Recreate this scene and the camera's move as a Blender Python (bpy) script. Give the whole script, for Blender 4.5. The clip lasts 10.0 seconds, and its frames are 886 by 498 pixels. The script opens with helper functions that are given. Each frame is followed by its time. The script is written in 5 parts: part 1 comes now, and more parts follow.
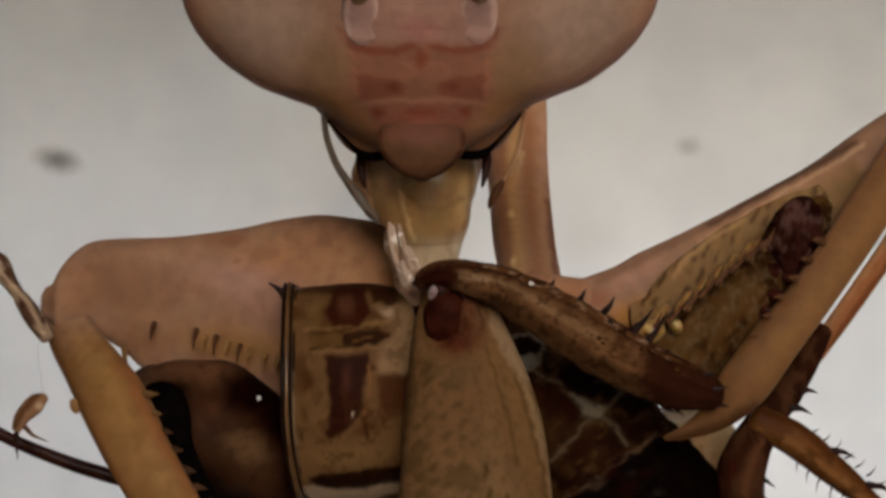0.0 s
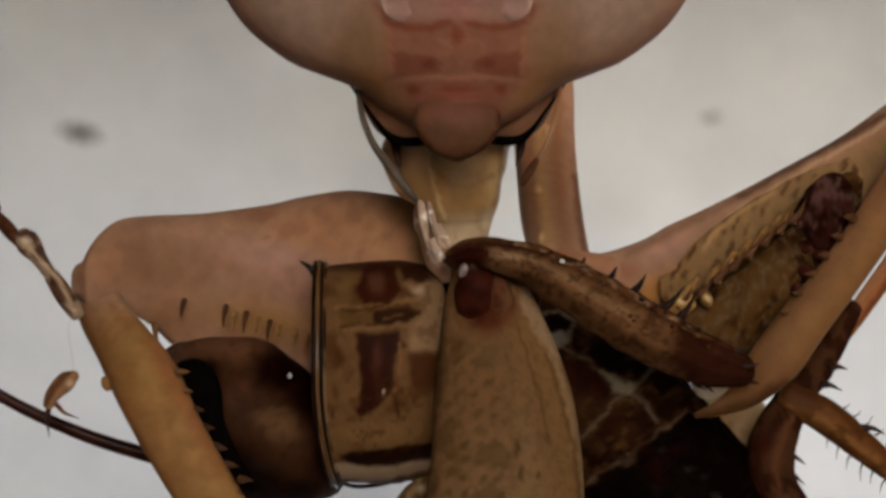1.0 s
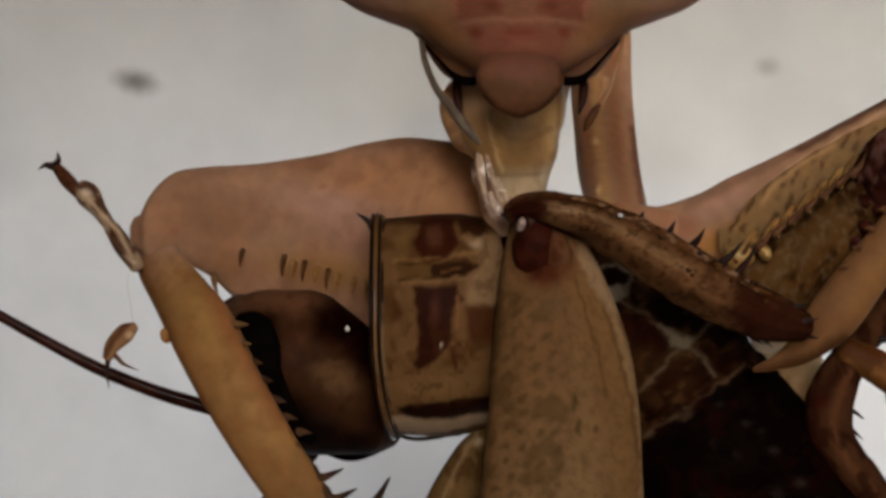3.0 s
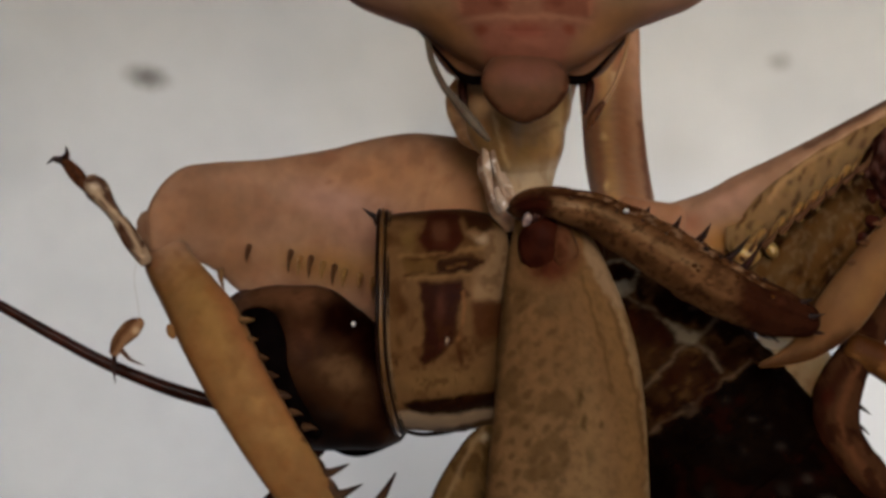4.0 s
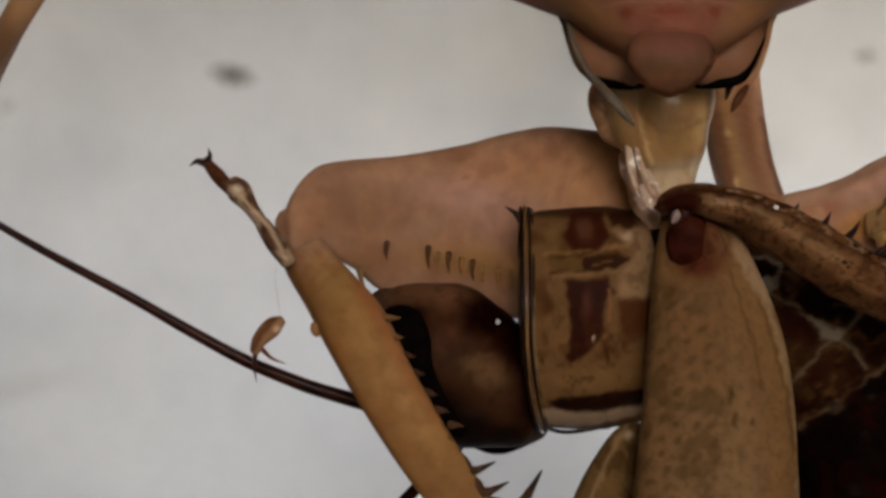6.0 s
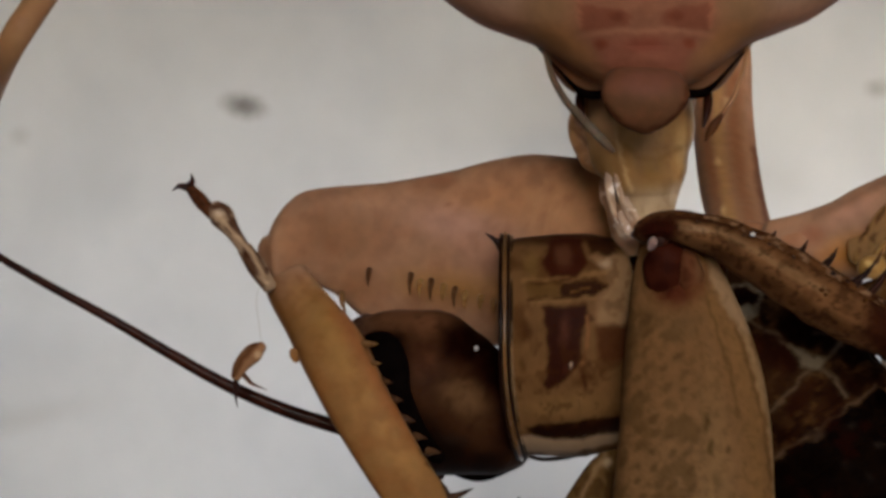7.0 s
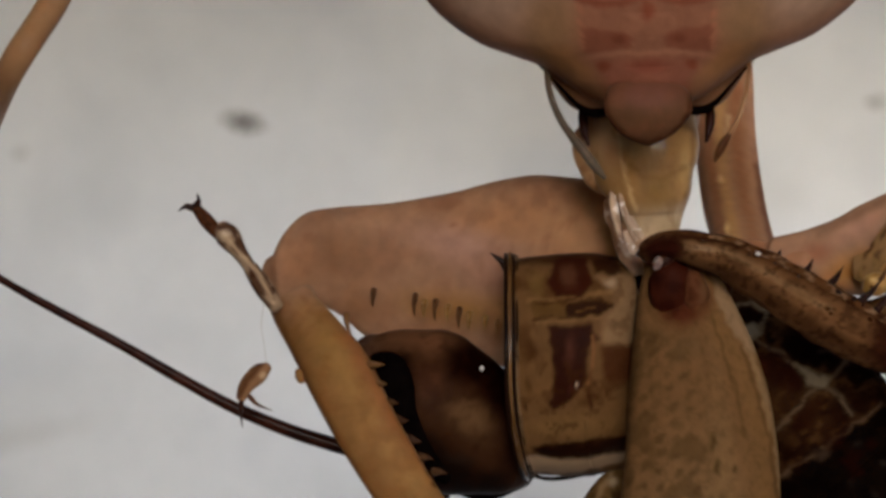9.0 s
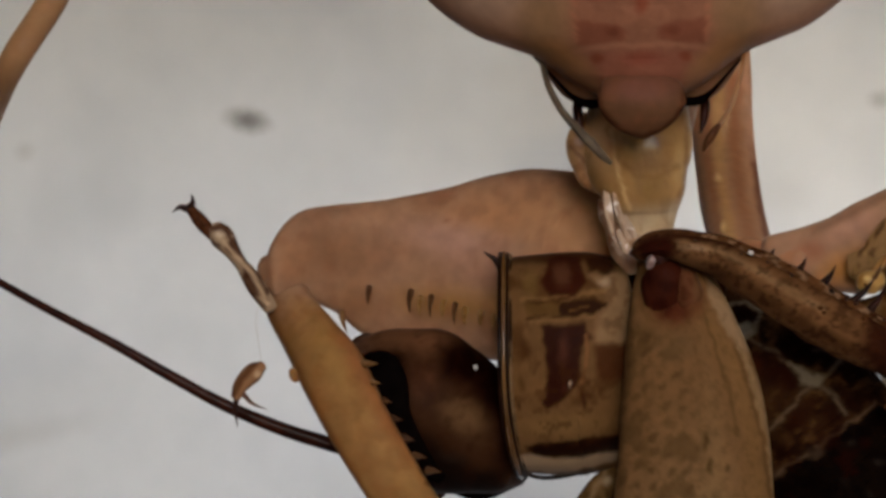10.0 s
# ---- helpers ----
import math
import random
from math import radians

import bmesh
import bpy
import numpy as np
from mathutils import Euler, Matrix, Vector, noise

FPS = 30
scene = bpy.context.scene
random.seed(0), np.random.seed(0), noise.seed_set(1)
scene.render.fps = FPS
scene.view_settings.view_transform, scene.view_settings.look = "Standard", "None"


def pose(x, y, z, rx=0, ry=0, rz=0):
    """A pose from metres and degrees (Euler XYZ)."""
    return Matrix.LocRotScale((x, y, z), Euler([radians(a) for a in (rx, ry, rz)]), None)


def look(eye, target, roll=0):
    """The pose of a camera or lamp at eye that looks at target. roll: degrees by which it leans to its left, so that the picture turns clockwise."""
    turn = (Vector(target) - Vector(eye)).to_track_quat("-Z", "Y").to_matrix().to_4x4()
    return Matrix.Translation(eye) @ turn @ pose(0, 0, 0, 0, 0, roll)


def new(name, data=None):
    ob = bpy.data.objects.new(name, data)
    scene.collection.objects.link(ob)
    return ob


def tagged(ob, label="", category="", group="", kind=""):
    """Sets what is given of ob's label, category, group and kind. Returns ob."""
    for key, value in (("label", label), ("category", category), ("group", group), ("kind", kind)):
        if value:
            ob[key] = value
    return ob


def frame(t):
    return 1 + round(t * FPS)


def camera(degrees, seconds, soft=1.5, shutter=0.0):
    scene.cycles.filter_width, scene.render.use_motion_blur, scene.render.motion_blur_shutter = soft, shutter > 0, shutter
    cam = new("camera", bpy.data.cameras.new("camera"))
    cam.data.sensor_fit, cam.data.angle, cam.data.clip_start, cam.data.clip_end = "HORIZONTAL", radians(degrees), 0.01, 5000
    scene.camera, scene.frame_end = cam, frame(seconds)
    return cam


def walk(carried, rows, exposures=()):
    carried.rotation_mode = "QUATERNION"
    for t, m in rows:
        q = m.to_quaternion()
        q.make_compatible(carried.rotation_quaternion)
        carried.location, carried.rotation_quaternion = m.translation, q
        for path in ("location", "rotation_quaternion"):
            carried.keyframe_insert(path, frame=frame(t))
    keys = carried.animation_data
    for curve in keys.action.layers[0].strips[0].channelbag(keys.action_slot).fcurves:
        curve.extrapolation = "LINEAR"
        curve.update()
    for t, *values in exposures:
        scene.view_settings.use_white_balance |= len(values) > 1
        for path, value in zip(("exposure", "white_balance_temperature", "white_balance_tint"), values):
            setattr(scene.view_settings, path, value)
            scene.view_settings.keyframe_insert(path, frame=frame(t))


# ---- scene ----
# All lengths are worked out in millimetres and turned into metres by MM.
MM = 0.001
LENS = 25.0

# ---- camera ----
PATH = [
    (0, 0.404, -0.021, -0.036, 92.411, 0.061, -2.240),
    (0.5, 0.131, -0.017, 0.093, 92.042, 0.073, -2.201),
    (1, 0.174, -0.014, 0.122, 91.491, 0.137, -1.771),
    (1.5, 0.092, -0.008, 0.293, 90.799, 0.115, -1.082),
    (2, 0.460, 0.000, 0.197, 90.503, 0.036, -0.550),
    (2.5, 0.307, 0.004, 0.007, 90.354, 0.031, -0.500),
    (3, 0.076, -0.002, 0.246, 89.942, -0.010, -0.290),
    (3.2, 0.063, 0.007, 0.242, 89.879, 0.001, -0.185),
    (4.3, 0.273, 0.023, 0.247, 89.809, -0.004, 0.196),
    (4.5, 0.000, 0.000, 0.000, 90.000, 0.000, 0.000),
    (4.6, 0.012, -0.000, -0.043, 90.060, 0.000, 0.018),
    (4.7, 0.129, 0.000, -0.008, 90.032, 0.000, 0.121),
    (4.8, -0.220, 0.000, 0.123, 89.936, -0.000, -0.123),
    (4.9, -0.189, 0.000, 0.057, 89.985, -0.000, -0.036),
    (5, 0.311, 0.003, -0.017, 90.046, 0.033, 0.492),
    (5.1, 0.058, -0.000, -0.056, 90.083, 0.000, 0.258),
    (5.2, -1.039, 0.003, 0.466, 89.693, 0.004, -0.368),
    (5.3, -0.514, -0.000, 0.330, 89.839, 0.000, 0.199),
    (5.4, 0.200, -0.000, 0.035, 90.055, 0.000, 0.794),
    (5.5, -0.481, -0.001, 0.381, 89.804, 0.208, 0.392),
    (5.6, -0.221, -0.000, -0.017, 90.096, 0.000, 0.701),
    (5.7, 0.484, -0.000, 0.014, 89.977, 0.000, 2.043),
    (5.8, -0.404, -0.000, 0.195, 89.715, 0.000, 1.909),
    (5.9, -1.321, 0.000, 0.490, 89.499, -0.000, 1.288),
    (6, -1.484, -0.014, 0.286, 89.686, 0.235, 1.290),
    (6.1, -0.341, -0.000, 0.097, 89.819, 0.000, 2.148),
    (6.2, -0.693, 0.000, 0.028, 89.954, -0.000, 1.947),
    (7.3, -0.542, -0.011, 0.206, 90.750, 0.000, 2.351),
    (7.5, -0.744, -0.026, 0.226, 90.767, 0.211, 2.084),
    (8, -0.165, -0.008, 0.154, 91.109, 0.040, 2.541),
    (8.5, -0.583, -0.021, 0.062, 91.164, 0.163, 2.231),
    (9, -0.709, -0.021, 0.281, 91.025, 0.256, 2.180),
    (9.5, -0.928, -0.027, 0.241, 91.007, 0.164, 2.034),
    (10, -0.407, -0.025, 0.316, 90.937, 0.276, 2.525),
]

cam = camera(LENS, 10.0, soft=3.4)
walk(cam, [(t, pose(x * MM, (y - 34) * MM, z * MM, rx, ry, rz)) for t, x, y, z, rx, ry, rz in PATH],
     exposures=[(0, 0.43, 5340, 10), (4.5, 0.46, 5340, 10), (7.5, 0.50, 5320, 10), (10, 0.50, 5320, 10)])

# ---- world and sun ----
world = bpy.data.worlds.new("overcast_sky")
scene.world = world
world.use_nodes = True
wn = world.node_tree
sky = wn.nodes.new("ShaderNodeTexSky")
sky.sky_type, sky.sun_disc = "NISHITA", False
sky.sun_elevation, sky.sun_rotation = radians(18), radians(178)
sky.dust_density, sky.ozone_density = 3.0, 0.6
wn.links.new(sky.outputs["Color"], wn.nodes["Background"].inputs["Color"])
wn.nodes["Background"].inputs["Strength"].default_value = 0.15
sun = new("sun", bpy.data.lights.new("sun", "SUN"))
sun.data.energy, sun.data.angle, sun.data.color = 0.60, radians(16), (1.0, 0.96, 0.90)
sun.matrix_world = look((0.04, -0.95, 0.31), (0, 0, 0))


# ---- places on the plate through the animal ----
# u to the right and v down in hundredths of a millimetre (0.0096 mm), d is the depth in mm behind the plate.
UNIT = 34.0 / 3536.4


def spread(d):
    return (34.0 + d) / 34.0 * UNIT * MM


def at(u, v, d=0.0):
    k = spread(d)
    return Vector(((u - 784) * k, d * MM, (441 - v) * k))


# ---- materials ----
def link(tree, a, b):
    tree.links.new(a, b)


def mark_mask(tree, coords, mark):
    """A soft-edged pigment spot: an ellipsoid at (u, v, d) with half sizes ru, rv, rd and a turn in the plate."""
    u, v, d, ru, rv, rd, turn, soft = mark
    k = spread(d)
    mp = tree.nodes.new("ShaderNodeMapping")
    mp.vector_type = "TEXTURE"
    mp.inputs["Location"].default_value = at(u, v, d)
    mp.inputs["Rotation"].default_value = (0, radians(turn), 0)
    mp.inputs["Scale"].default_value = (ru * k, rd * MM, rv * k)
    link(tree, coords, mp.inputs["Vector"])
    gr = tree.nodes.new("ShaderNodeTexGradient")
    gr.gradient_type = "SPHERICAL"
    link(tree, mp.outputs["Vector"], gr.inputs["Vector"])
    mr = tree.nodes.new("ShaderNodeMapRange")
    mr.interpolation_type = "SMOOTHSTEP"
    mr.inputs["From Max"].default_value = soft
    link(tree, gr.outputs["Fac"], mr.inputs["Value"])
    return mr.outputs["Result"]


def chitin(name, base, second, third=None, grain=3800, coarse=420, rough=0.48, flesh=0.25, coat=0.02,
           relief=0.35, shine=0.3, marks=(), wobble=0.06, ramp=(0.35, 0.68), deep=1.0, hue=(0.88, 0.78, 0.66)):
    """Insect cuticle: two scales of colour variation, pigment spots and painted glints, waxy gloss and fine relief."""
    if deep > 1:
        hue = (0.96, 0.76, 0.52)

    def tint(c):
        return tuple(x ** deep * h for x, h in zip(c, hue)) + (1.0,)

    m = bpy.data.materials.new(name)
    m.use_nodes = True
    t = m.node_tree
    bsdf = t.nodes["Principled BSDF"]
    tc = t.nodes.new("ShaderNodeTexCoord")
    n1 = t.nodes.new("ShaderNodeTexNoise")
    n1.inputs["Scale"].default_value, n1.inputs["Detail"].default_value = grain, 6
    n2 = t.nodes.new("ShaderNodeTexNoise")
    n2.inputs["Scale"].default_value, n2.inputs["Detail"].default_value = coarse, 3
    for n in (n1, n2):
        link(t, tc.outputs["Object"], n.inputs["Vector"])
    r1 = t.nodes.new("ShaderNodeMapRange")
    r1.inputs["From Min"].default_value, r1.inputs["From Max"].default_value = ramp
    link(t, n1.outputs["Fac"], r1.inputs["Value"])
    mix = t.nodes.new("ShaderNodeMix")
    mix.data_type = "RGBA"
    mix.inputs["A"].default_value, mix.inputs["B"].default_value = tint(base), tint(second)
    link(t, r1.outputs["Result"], mix.inputs["Factor"])
    colour = mix.outputs["Result"]
    if third:
        r2 = t.nodes.new("ShaderNodeMapRange")
        r2.inputs["From Min"].default_value, r2.inputs["From Max"].default_value = 0.42, 0.62
        link(t, n2.outputs["Fac"], r2.inputs["Value"])
        mx = t.nodes.new("ShaderNodeMix")
        mx.data_type = "RGBA"
        mx.inputs["B"].default_value = tint(third)
        link(t, r2.outputs["Result"], mx.inputs["Factor"])
        link(t, colour, mx.inputs["A"])
        colour = mx.outputs["Result"]
    if marks:
        # edges of the spots run unevenly
        n3 = t.nodes.new("ShaderNodeTexNoise")
        n3.inputs["Scale"].default_value, n3.inputs["Detail"].default_value = 2600, 3
        link(t, tc.outputs["Object"], n3.inputs["Vector"])
        sub = t.nodes.new("ShaderNodeVectorMath")
        sub.operation = "SUBTRACT"
        sub.inputs[1].default_value = (0.5, 0.5, 0.5)
        link(t, n3.outputs["Color"], sub.inputs[0])
        sc = t.nodes.new("ShaderNodeVectorMath")
        sc.operation = "SCALE"
        sc.inputs["Scale"].default_value = wobble * MM * 2
        link(t, sub.outputs["Vector"], sc.inputs[0])
        add = t.nodes.new("ShaderNodeVectorMath")
        link(t, tc.outputs["Object"], add.inputs[0])
        link(t, sc.outputs["Vector"], add.inputs[1])
        for *mark, tone, amount in marks:
            mask = mark_mask(t, add.outputs["Vector"], mark)
            am = t.nodes.new("ShaderNodeMath")
            am.operation = "MULTIPLY"
            am.inputs[1].default_value = amount
            link(t, mask, am.inputs[0])
            mx = t.nodes.new("ShaderNodeMix")
            mx.data_type = "RGBA"
            mx.inputs["B"].default_value = tint(tone)
            link(t, am.outputs["Value"], mx.inputs["Factor"])
            link(t, colour, mx.inputs["A"])
            colour = mx.outputs["Result"]
    link(t, colour, bsdf.inputs["Base Color"])
    rr = t.nodes.new("ShaderNodeMapRange")
    rr.inputs["To Min"].default_value, rr.inputs["To Max"].default_value = rough * 0.75, rough * 1.3
    link(t, n1.outputs["Fac"], rr.inputs["Value"])
    link(t, rr.outputs["Result"], bsdf.inputs["Roughness"])
    bsdf.inputs["Subsurface Weight"].default_value = flesh
    bsdf.inputs["Subsurface Radius"].default_value = (1.0, 0.45, 0.2)
    bsdf.inputs["Subsurface Scale"].default_value = 0.0006
    bsdf.inputs["Coat Weight"].default_value, bsdf.inputs["Coat Roughness"].default_value = coat, 0.06
    bsdf.inputs["IOR"].default_value = 1.45 if hue[2] == 1 else 1.25 if shine else 1.02
    bsdf.inputs["Specular IOR Level"].default_value = shine
    bump = t.nodes.new("ShaderNodeBump")
    bump.inputs["Strength"].default_value, bump.inputs["Distance"].default_value = relief, 0.00006
    link(t, n1.outputs["Fac"], bump.inputs["Height"])
    link(t, bump.outputs["Normal"], bsdf.inputs["Normal"])
    return m


DARK = (0.017, 0.007, 0.004)
M_WALL = chitin("white_wall", hue=(1, 1, 1), base=(0.655, 0.665, 0.685), second=(0.635, 0.645, 0.665), third=(0.545, 0.56, 0.585), grain=900, coarse=110, rough=0.5, flesh=0, coat=0.1, relief=0.15, wobble=0.1, marks=[
    (262, 137, 41, 60, 33, 3, 12, 1.0, (0.16, 0.15, 0.14), 0.9), (1380, 110, 41, 34, 26, 3, 0, 1.0, (0.3, 0.3, 0.3), 0.6),
    (-140, 190, 41, 30, 26, 3, 0, 1.0, (0.4, 0.4, 0.4), 0.4), (-160, 700, 41, 260, 40, 4, -12, 1.0, (0.5, 0.5, 0.5), 0.5), (1200, 270, 41, 100, 70, 4, 0, 1.0, (0.5, 0.5, 0.5), 0.3)])
M_FLOOR = chitin("off_white_bounce", hue=(1, 1, 1), base=(0.82, 0.81, 0.80), second=(0.77, 0.76, 0.75), third=(0.74, 0.73, 0.72), grain=600, coarse=12, rough=0.5, flesh=0)
M_LEG = chitin("tan_leg", (0.27, 0.165, 0.085), (0.23, 0.135, 0.068), (0.21, 0.12, 0.06))
M_BLACK = chitin("black_cuticle", (0.0015, 0.001, 0.001), (0.003, 0.002, 0.002), rough=0.6, shine=0.0, flesh=0, coat=0.0)
M_JAW = chitin("jaw_cuticle", (0.165, 0.085, 0.047), (0.13, 0.064, 0.034), (0.15, 0.078, 0.044), shine=0.12)
M_PALP = chitin("grey_palp", (0.10, 0.085, 0.065), (0.05, 0.04, 0.03))
M_PALP2 = chitin("pale_palp", (0.24, 0.14, 0.075), (0.2, 0.11, 0.055))
M_NECK = chitin("neck_skin", (0.4, 0.3, 0.18), (0.36, 0.26, 0.15))
# two small glints and a light band are painted in as pale spots
M_COXA = chitin("coxa_cuticle", (0.38, 0.18, 0.07), (0.29, 0.125, 0.043), (0.40, 0.21, 0.09), coarse=700, relief=0.0, marks=[(1078, 200, 6, 16, 260, 9, 0, 0.9, (0.52, 0.30, 0.14), 0.6), (1132, 220, 6, 14, 260, 9, 0, 0.9, (0.20, 0.085, 0.03), 0.8), (1086, 150, 6, 12, 16, 9, 0, 0.9, (0.75, 0.6, 0.42), 0.8), (1092, 262, 6, 10, 14, 9, 0, 0.9, (0.75, 0.6, 0.42), 0.8), (1076, 90, 6, 10, 30, 9, 20, 0.9, (0.12, 0.05, 0.02), 0.8)], coat=0.02, shine=0.03)
M_SPINE = chitin("ochre_spine", (0.30, 0.18, 0.055), (0.19, 0.10, 0.03))
M_TIBIA = chitin("tibia_cuticle", (0.23, 0.128, 0.034), (0.17, 0.086, 0.022), (0.20, 0.108, 0.038), coarse=900, flesh=0.4, shine=0.08, marks=[(312, 410, 0.5, 170, 170, 3, 0, 0.7, (0.225, 0.116, 0.055), 1.0)])
M_ANTENNA = chitin("antenna_cuticle", deep=1.3, base=(0.06, 0.025, 0.018), second=(0.03, 0.013, 0.01), shine=0.05, coat=0.04, rough=0.4, flesh=0)
M_RIMDARK = chitin("rim_dark", deep=1.3, base=(0.03, 0.015, 0.008), second=(0.018, 0.01, 0.006), rough=0.5, shine=0.1, coat=0.06, flesh=0)
M_RIMPALE = chitin("rim_pale", deep=1.3, base=(0.20, 0.14, 0.08), second=(0.11, 0.065, 0.03), rough=0.25, coat=0.4, grain=900)
M_RIMGREY = chitin("rim_grey", deep=1.3, base=(0.20, 0.155, 0.11), second=(0.04, 0.024, 0.014), rough=0.5, shine=0.1, grain=1800, ramp=(0.42, 0.56))
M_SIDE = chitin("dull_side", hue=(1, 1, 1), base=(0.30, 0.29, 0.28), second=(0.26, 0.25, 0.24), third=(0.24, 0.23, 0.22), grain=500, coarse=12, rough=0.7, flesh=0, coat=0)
M_CLEGRIDGE = chitin("leg_ridge", deep=1.3, base=(0.12, 0.068, 0.03), second=(0.045, 0.02, 0.009), third=(0.08, 0.042, 0.018), ramp=(0.42, 0.58), shine=0.05, rough=0.65, relief=1.0)
M_DARKLEG = chitin("dark_spine", deep=1.3, base=DARK, second=(0.05, 0.02, 0.01))
M_FOOT2 = chitin("foot_brown", (0.11, 0.058, 0.032), (0.05, 0.022, 0.012))
M_THREAD = chitin("silk", hue=(1, 1, 1), base=(0.5, 0.49, 0.47), second=(0.45, 0.44, 0.42), flesh=0)
M_THORAX = chitin("thorax_cuticle", deep=1.3, base=(0.05, 0.022, 0.01), second=(0.02, 0.009, 0.005), shine=0.1)
M_WETDARK = chitin("wet_dark", deep=1.2, base=(0.06, 0.02, 0.01), second=(0.02, 0.008, 0.005), rough=0.3, coat=0.25)
M_MOUTH = chitin("mouth_cuticle", (0.10, 0.045, 0.02), (0.05, 0.02, 0.01))
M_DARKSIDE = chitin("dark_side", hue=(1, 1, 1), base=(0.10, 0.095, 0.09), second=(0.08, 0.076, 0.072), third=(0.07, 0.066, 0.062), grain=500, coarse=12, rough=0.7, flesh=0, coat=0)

M_CLAWTAN = chitin("tan_claw", (0.06, 0.032, 0.015), (0.03, 0.015, 0.008), shine=0.1, flesh=0.0, marks=[(712, 826, -1.4, 46, 40, 3, -30, 0.7, (0.02, 0.01, 0.007), 0.95), (634, 808, -1.5, 34, 20, 3, 0, 0.7, (0.02, 0.01, 0.007), 0.95), (655, 850, -1.5, 34, 20, 3, 0, 0.7, (0.02, 0.01, 0.007), 0.95)])
M_TIP = chitin("palp_tip_dark", (0.07, 0.03, 0.012), (0.04, 0.016, 0.007), shine=0.1, flesh=0)
M_BODY = chitin("body_cuticle", (0.26, 0.13, 0.065), (0.2, 0.095, 0.045), (0.28, 0.16, 0.1), coarse=700, shine=0.1)
M_DARKSPINE = chitin("dark_brown_spine", (0.10, 0.05, 0.022), (0.05, 0.022, 0.01), shine=0.1, flesh=0)
M_TOOTH = chitin("tibia_tooth", (0.165, 0.098, 0.042), (0.13, 0.072, 0.03), shine=0.1, coat=0.05, flesh=0.1)
M_GLINT = chitin("pale_glint", hue=(1, 1, 1), base=(0.5, 0.47, 0.43), second=(0.4, 0.37, 0.33), rough=0.2, coat=0.5, flesh=0)
M_GREYSHEEN = chitin("grey_wet_sheen", (0.26, 0.2, 0.2), (0.15, 0.10, 0.10), rough=0.25, coat=0.6, shine=0.3)



# ---- mesh builders ----
def spline(rows, n):
    """Points along a smooth curve through the rows (each row any numbers)."""
    a = np.array(rows, float)
    p = np.vstack([2 * a[0] - a[1], a, 2 * a[-1] - a[-2]])
    out = []
    seg = len(a) - 1
    for i in range(n + 1):
        s = i / n * seg
        k = min(int(s), seg - 1)
        f = s - k
        p0, p1, p2, p3 = p[k], p[k + 1], p[k + 2], p[k + 3]
        out.append(0.5 * (2 * p1 + (p2 - p0) * f + (2 * p0 - 5 * p1 + 4 * p2 - p3) * f ** 2 + (3 * p1 - p0 - 3 * p2 + p3) * f ** 3))
    return out


def loft(rows, n=28, ring=20, flat=0.8, lump=0.0, power=2.0, bm=None, cap=0.7, slot=0, axis=None):
    """A limb swept along rows (u, v, d, half width in the plate[, half thickness / half width]); ends are rounded."""
    bm = bm or bmesh.new()
    rows = [tuple(r) + ((flat,) if len(r) == 4 else ()) for r in rows]
    pts = spline(rows, n)
    centre = [at(*p[:3]) for p in pts]
    rings = []

    def add_ring(c, tangent, w, h):
        side = tangent.cross(Vector((0, 1, 0)))
        side = side.normalized() if side.length > 1e-6 else Vector((1, 0, 0))
        up = side.cross(tangent).normalized()
        vs = []
        for j in range(ring):
            a = 2 * math.pi * j / ring
            ca, sa = math.cos(a), math.sin(a)
            x = math.copysign(abs(ca) ** (2 / power), ca) * w
            y = math.copysign(abs(sa) ** (2 / power), sa) * h
            p = c + side * x + up * y
            if lump:
                p += (p - c) * lump * noise.noise(p * 2500)
            vs.append(bm.verts.new(p))
        rings.append(vs)

    for i, (p, c) in enumerate(zip(pts, centre)):
        tan = axis or (centre[min(i + 1, n)] - centre[max(i - 1, 0)]).normalized()
        w = max(p[3], 0.4) * spread(p[2])
        h = w * p[4]
        caps = ((0.82, 0.55), (0.45, 0.88)) if i in (0, n) else ()
        sign = -1 if i == 0 else 1
        reach = min(w, h) * cap
        if i == 0:
            for f, o in reversed(caps):
                add_ring(c + tan * sign * reach * o, tan, w * f, h * f)
        add_ring(c, tan, w, h)
        if i == n:
            for f, o in caps:
                add_ring(c + tan * sign * reach * o, tan, w * f, h * f)
    for a, b in zip(rings, rings[1:]):
        for j in range(ring):
            bm.faces.new((a[j], a[(j + 1) % ring], b[(j + 1) % ring], b[j])).material_index = slot
    bm.faces.new(list(reversed(rings[0]))).material_index = slot
    bm.faces.new(rings[-1]).material_index = slot
    return bm


def carve(bm, rows, lines, upright=True):
    """Grooves (depth > 0) and ridges (depth < 0) along the near side of a limb: lines of (side -1..1, width, depth in mm)."""
    k = 1 if upright else 0
    rows = sorted(rows, key=lambda r: r[k])
    along = [r[k] for r in rows]
    for vert in bm.verts:
        d = vert.co.y / MM
        p = (784 + vert.co.x / spread(d), 441 - vert.co.z / spread(d))
        mid, wide, deep = (np.interp(p[k], along, [r[i] for r in rows]) for i in (1 - k, 3, 2))
        if d < deep:
            s = (p[1 - k] - mid) / wide
            vert.co.y += MM * sum(depth * math.exp(-((s - at_side) / width) ** 2) for at_side, width, depth in lines)
    return bm


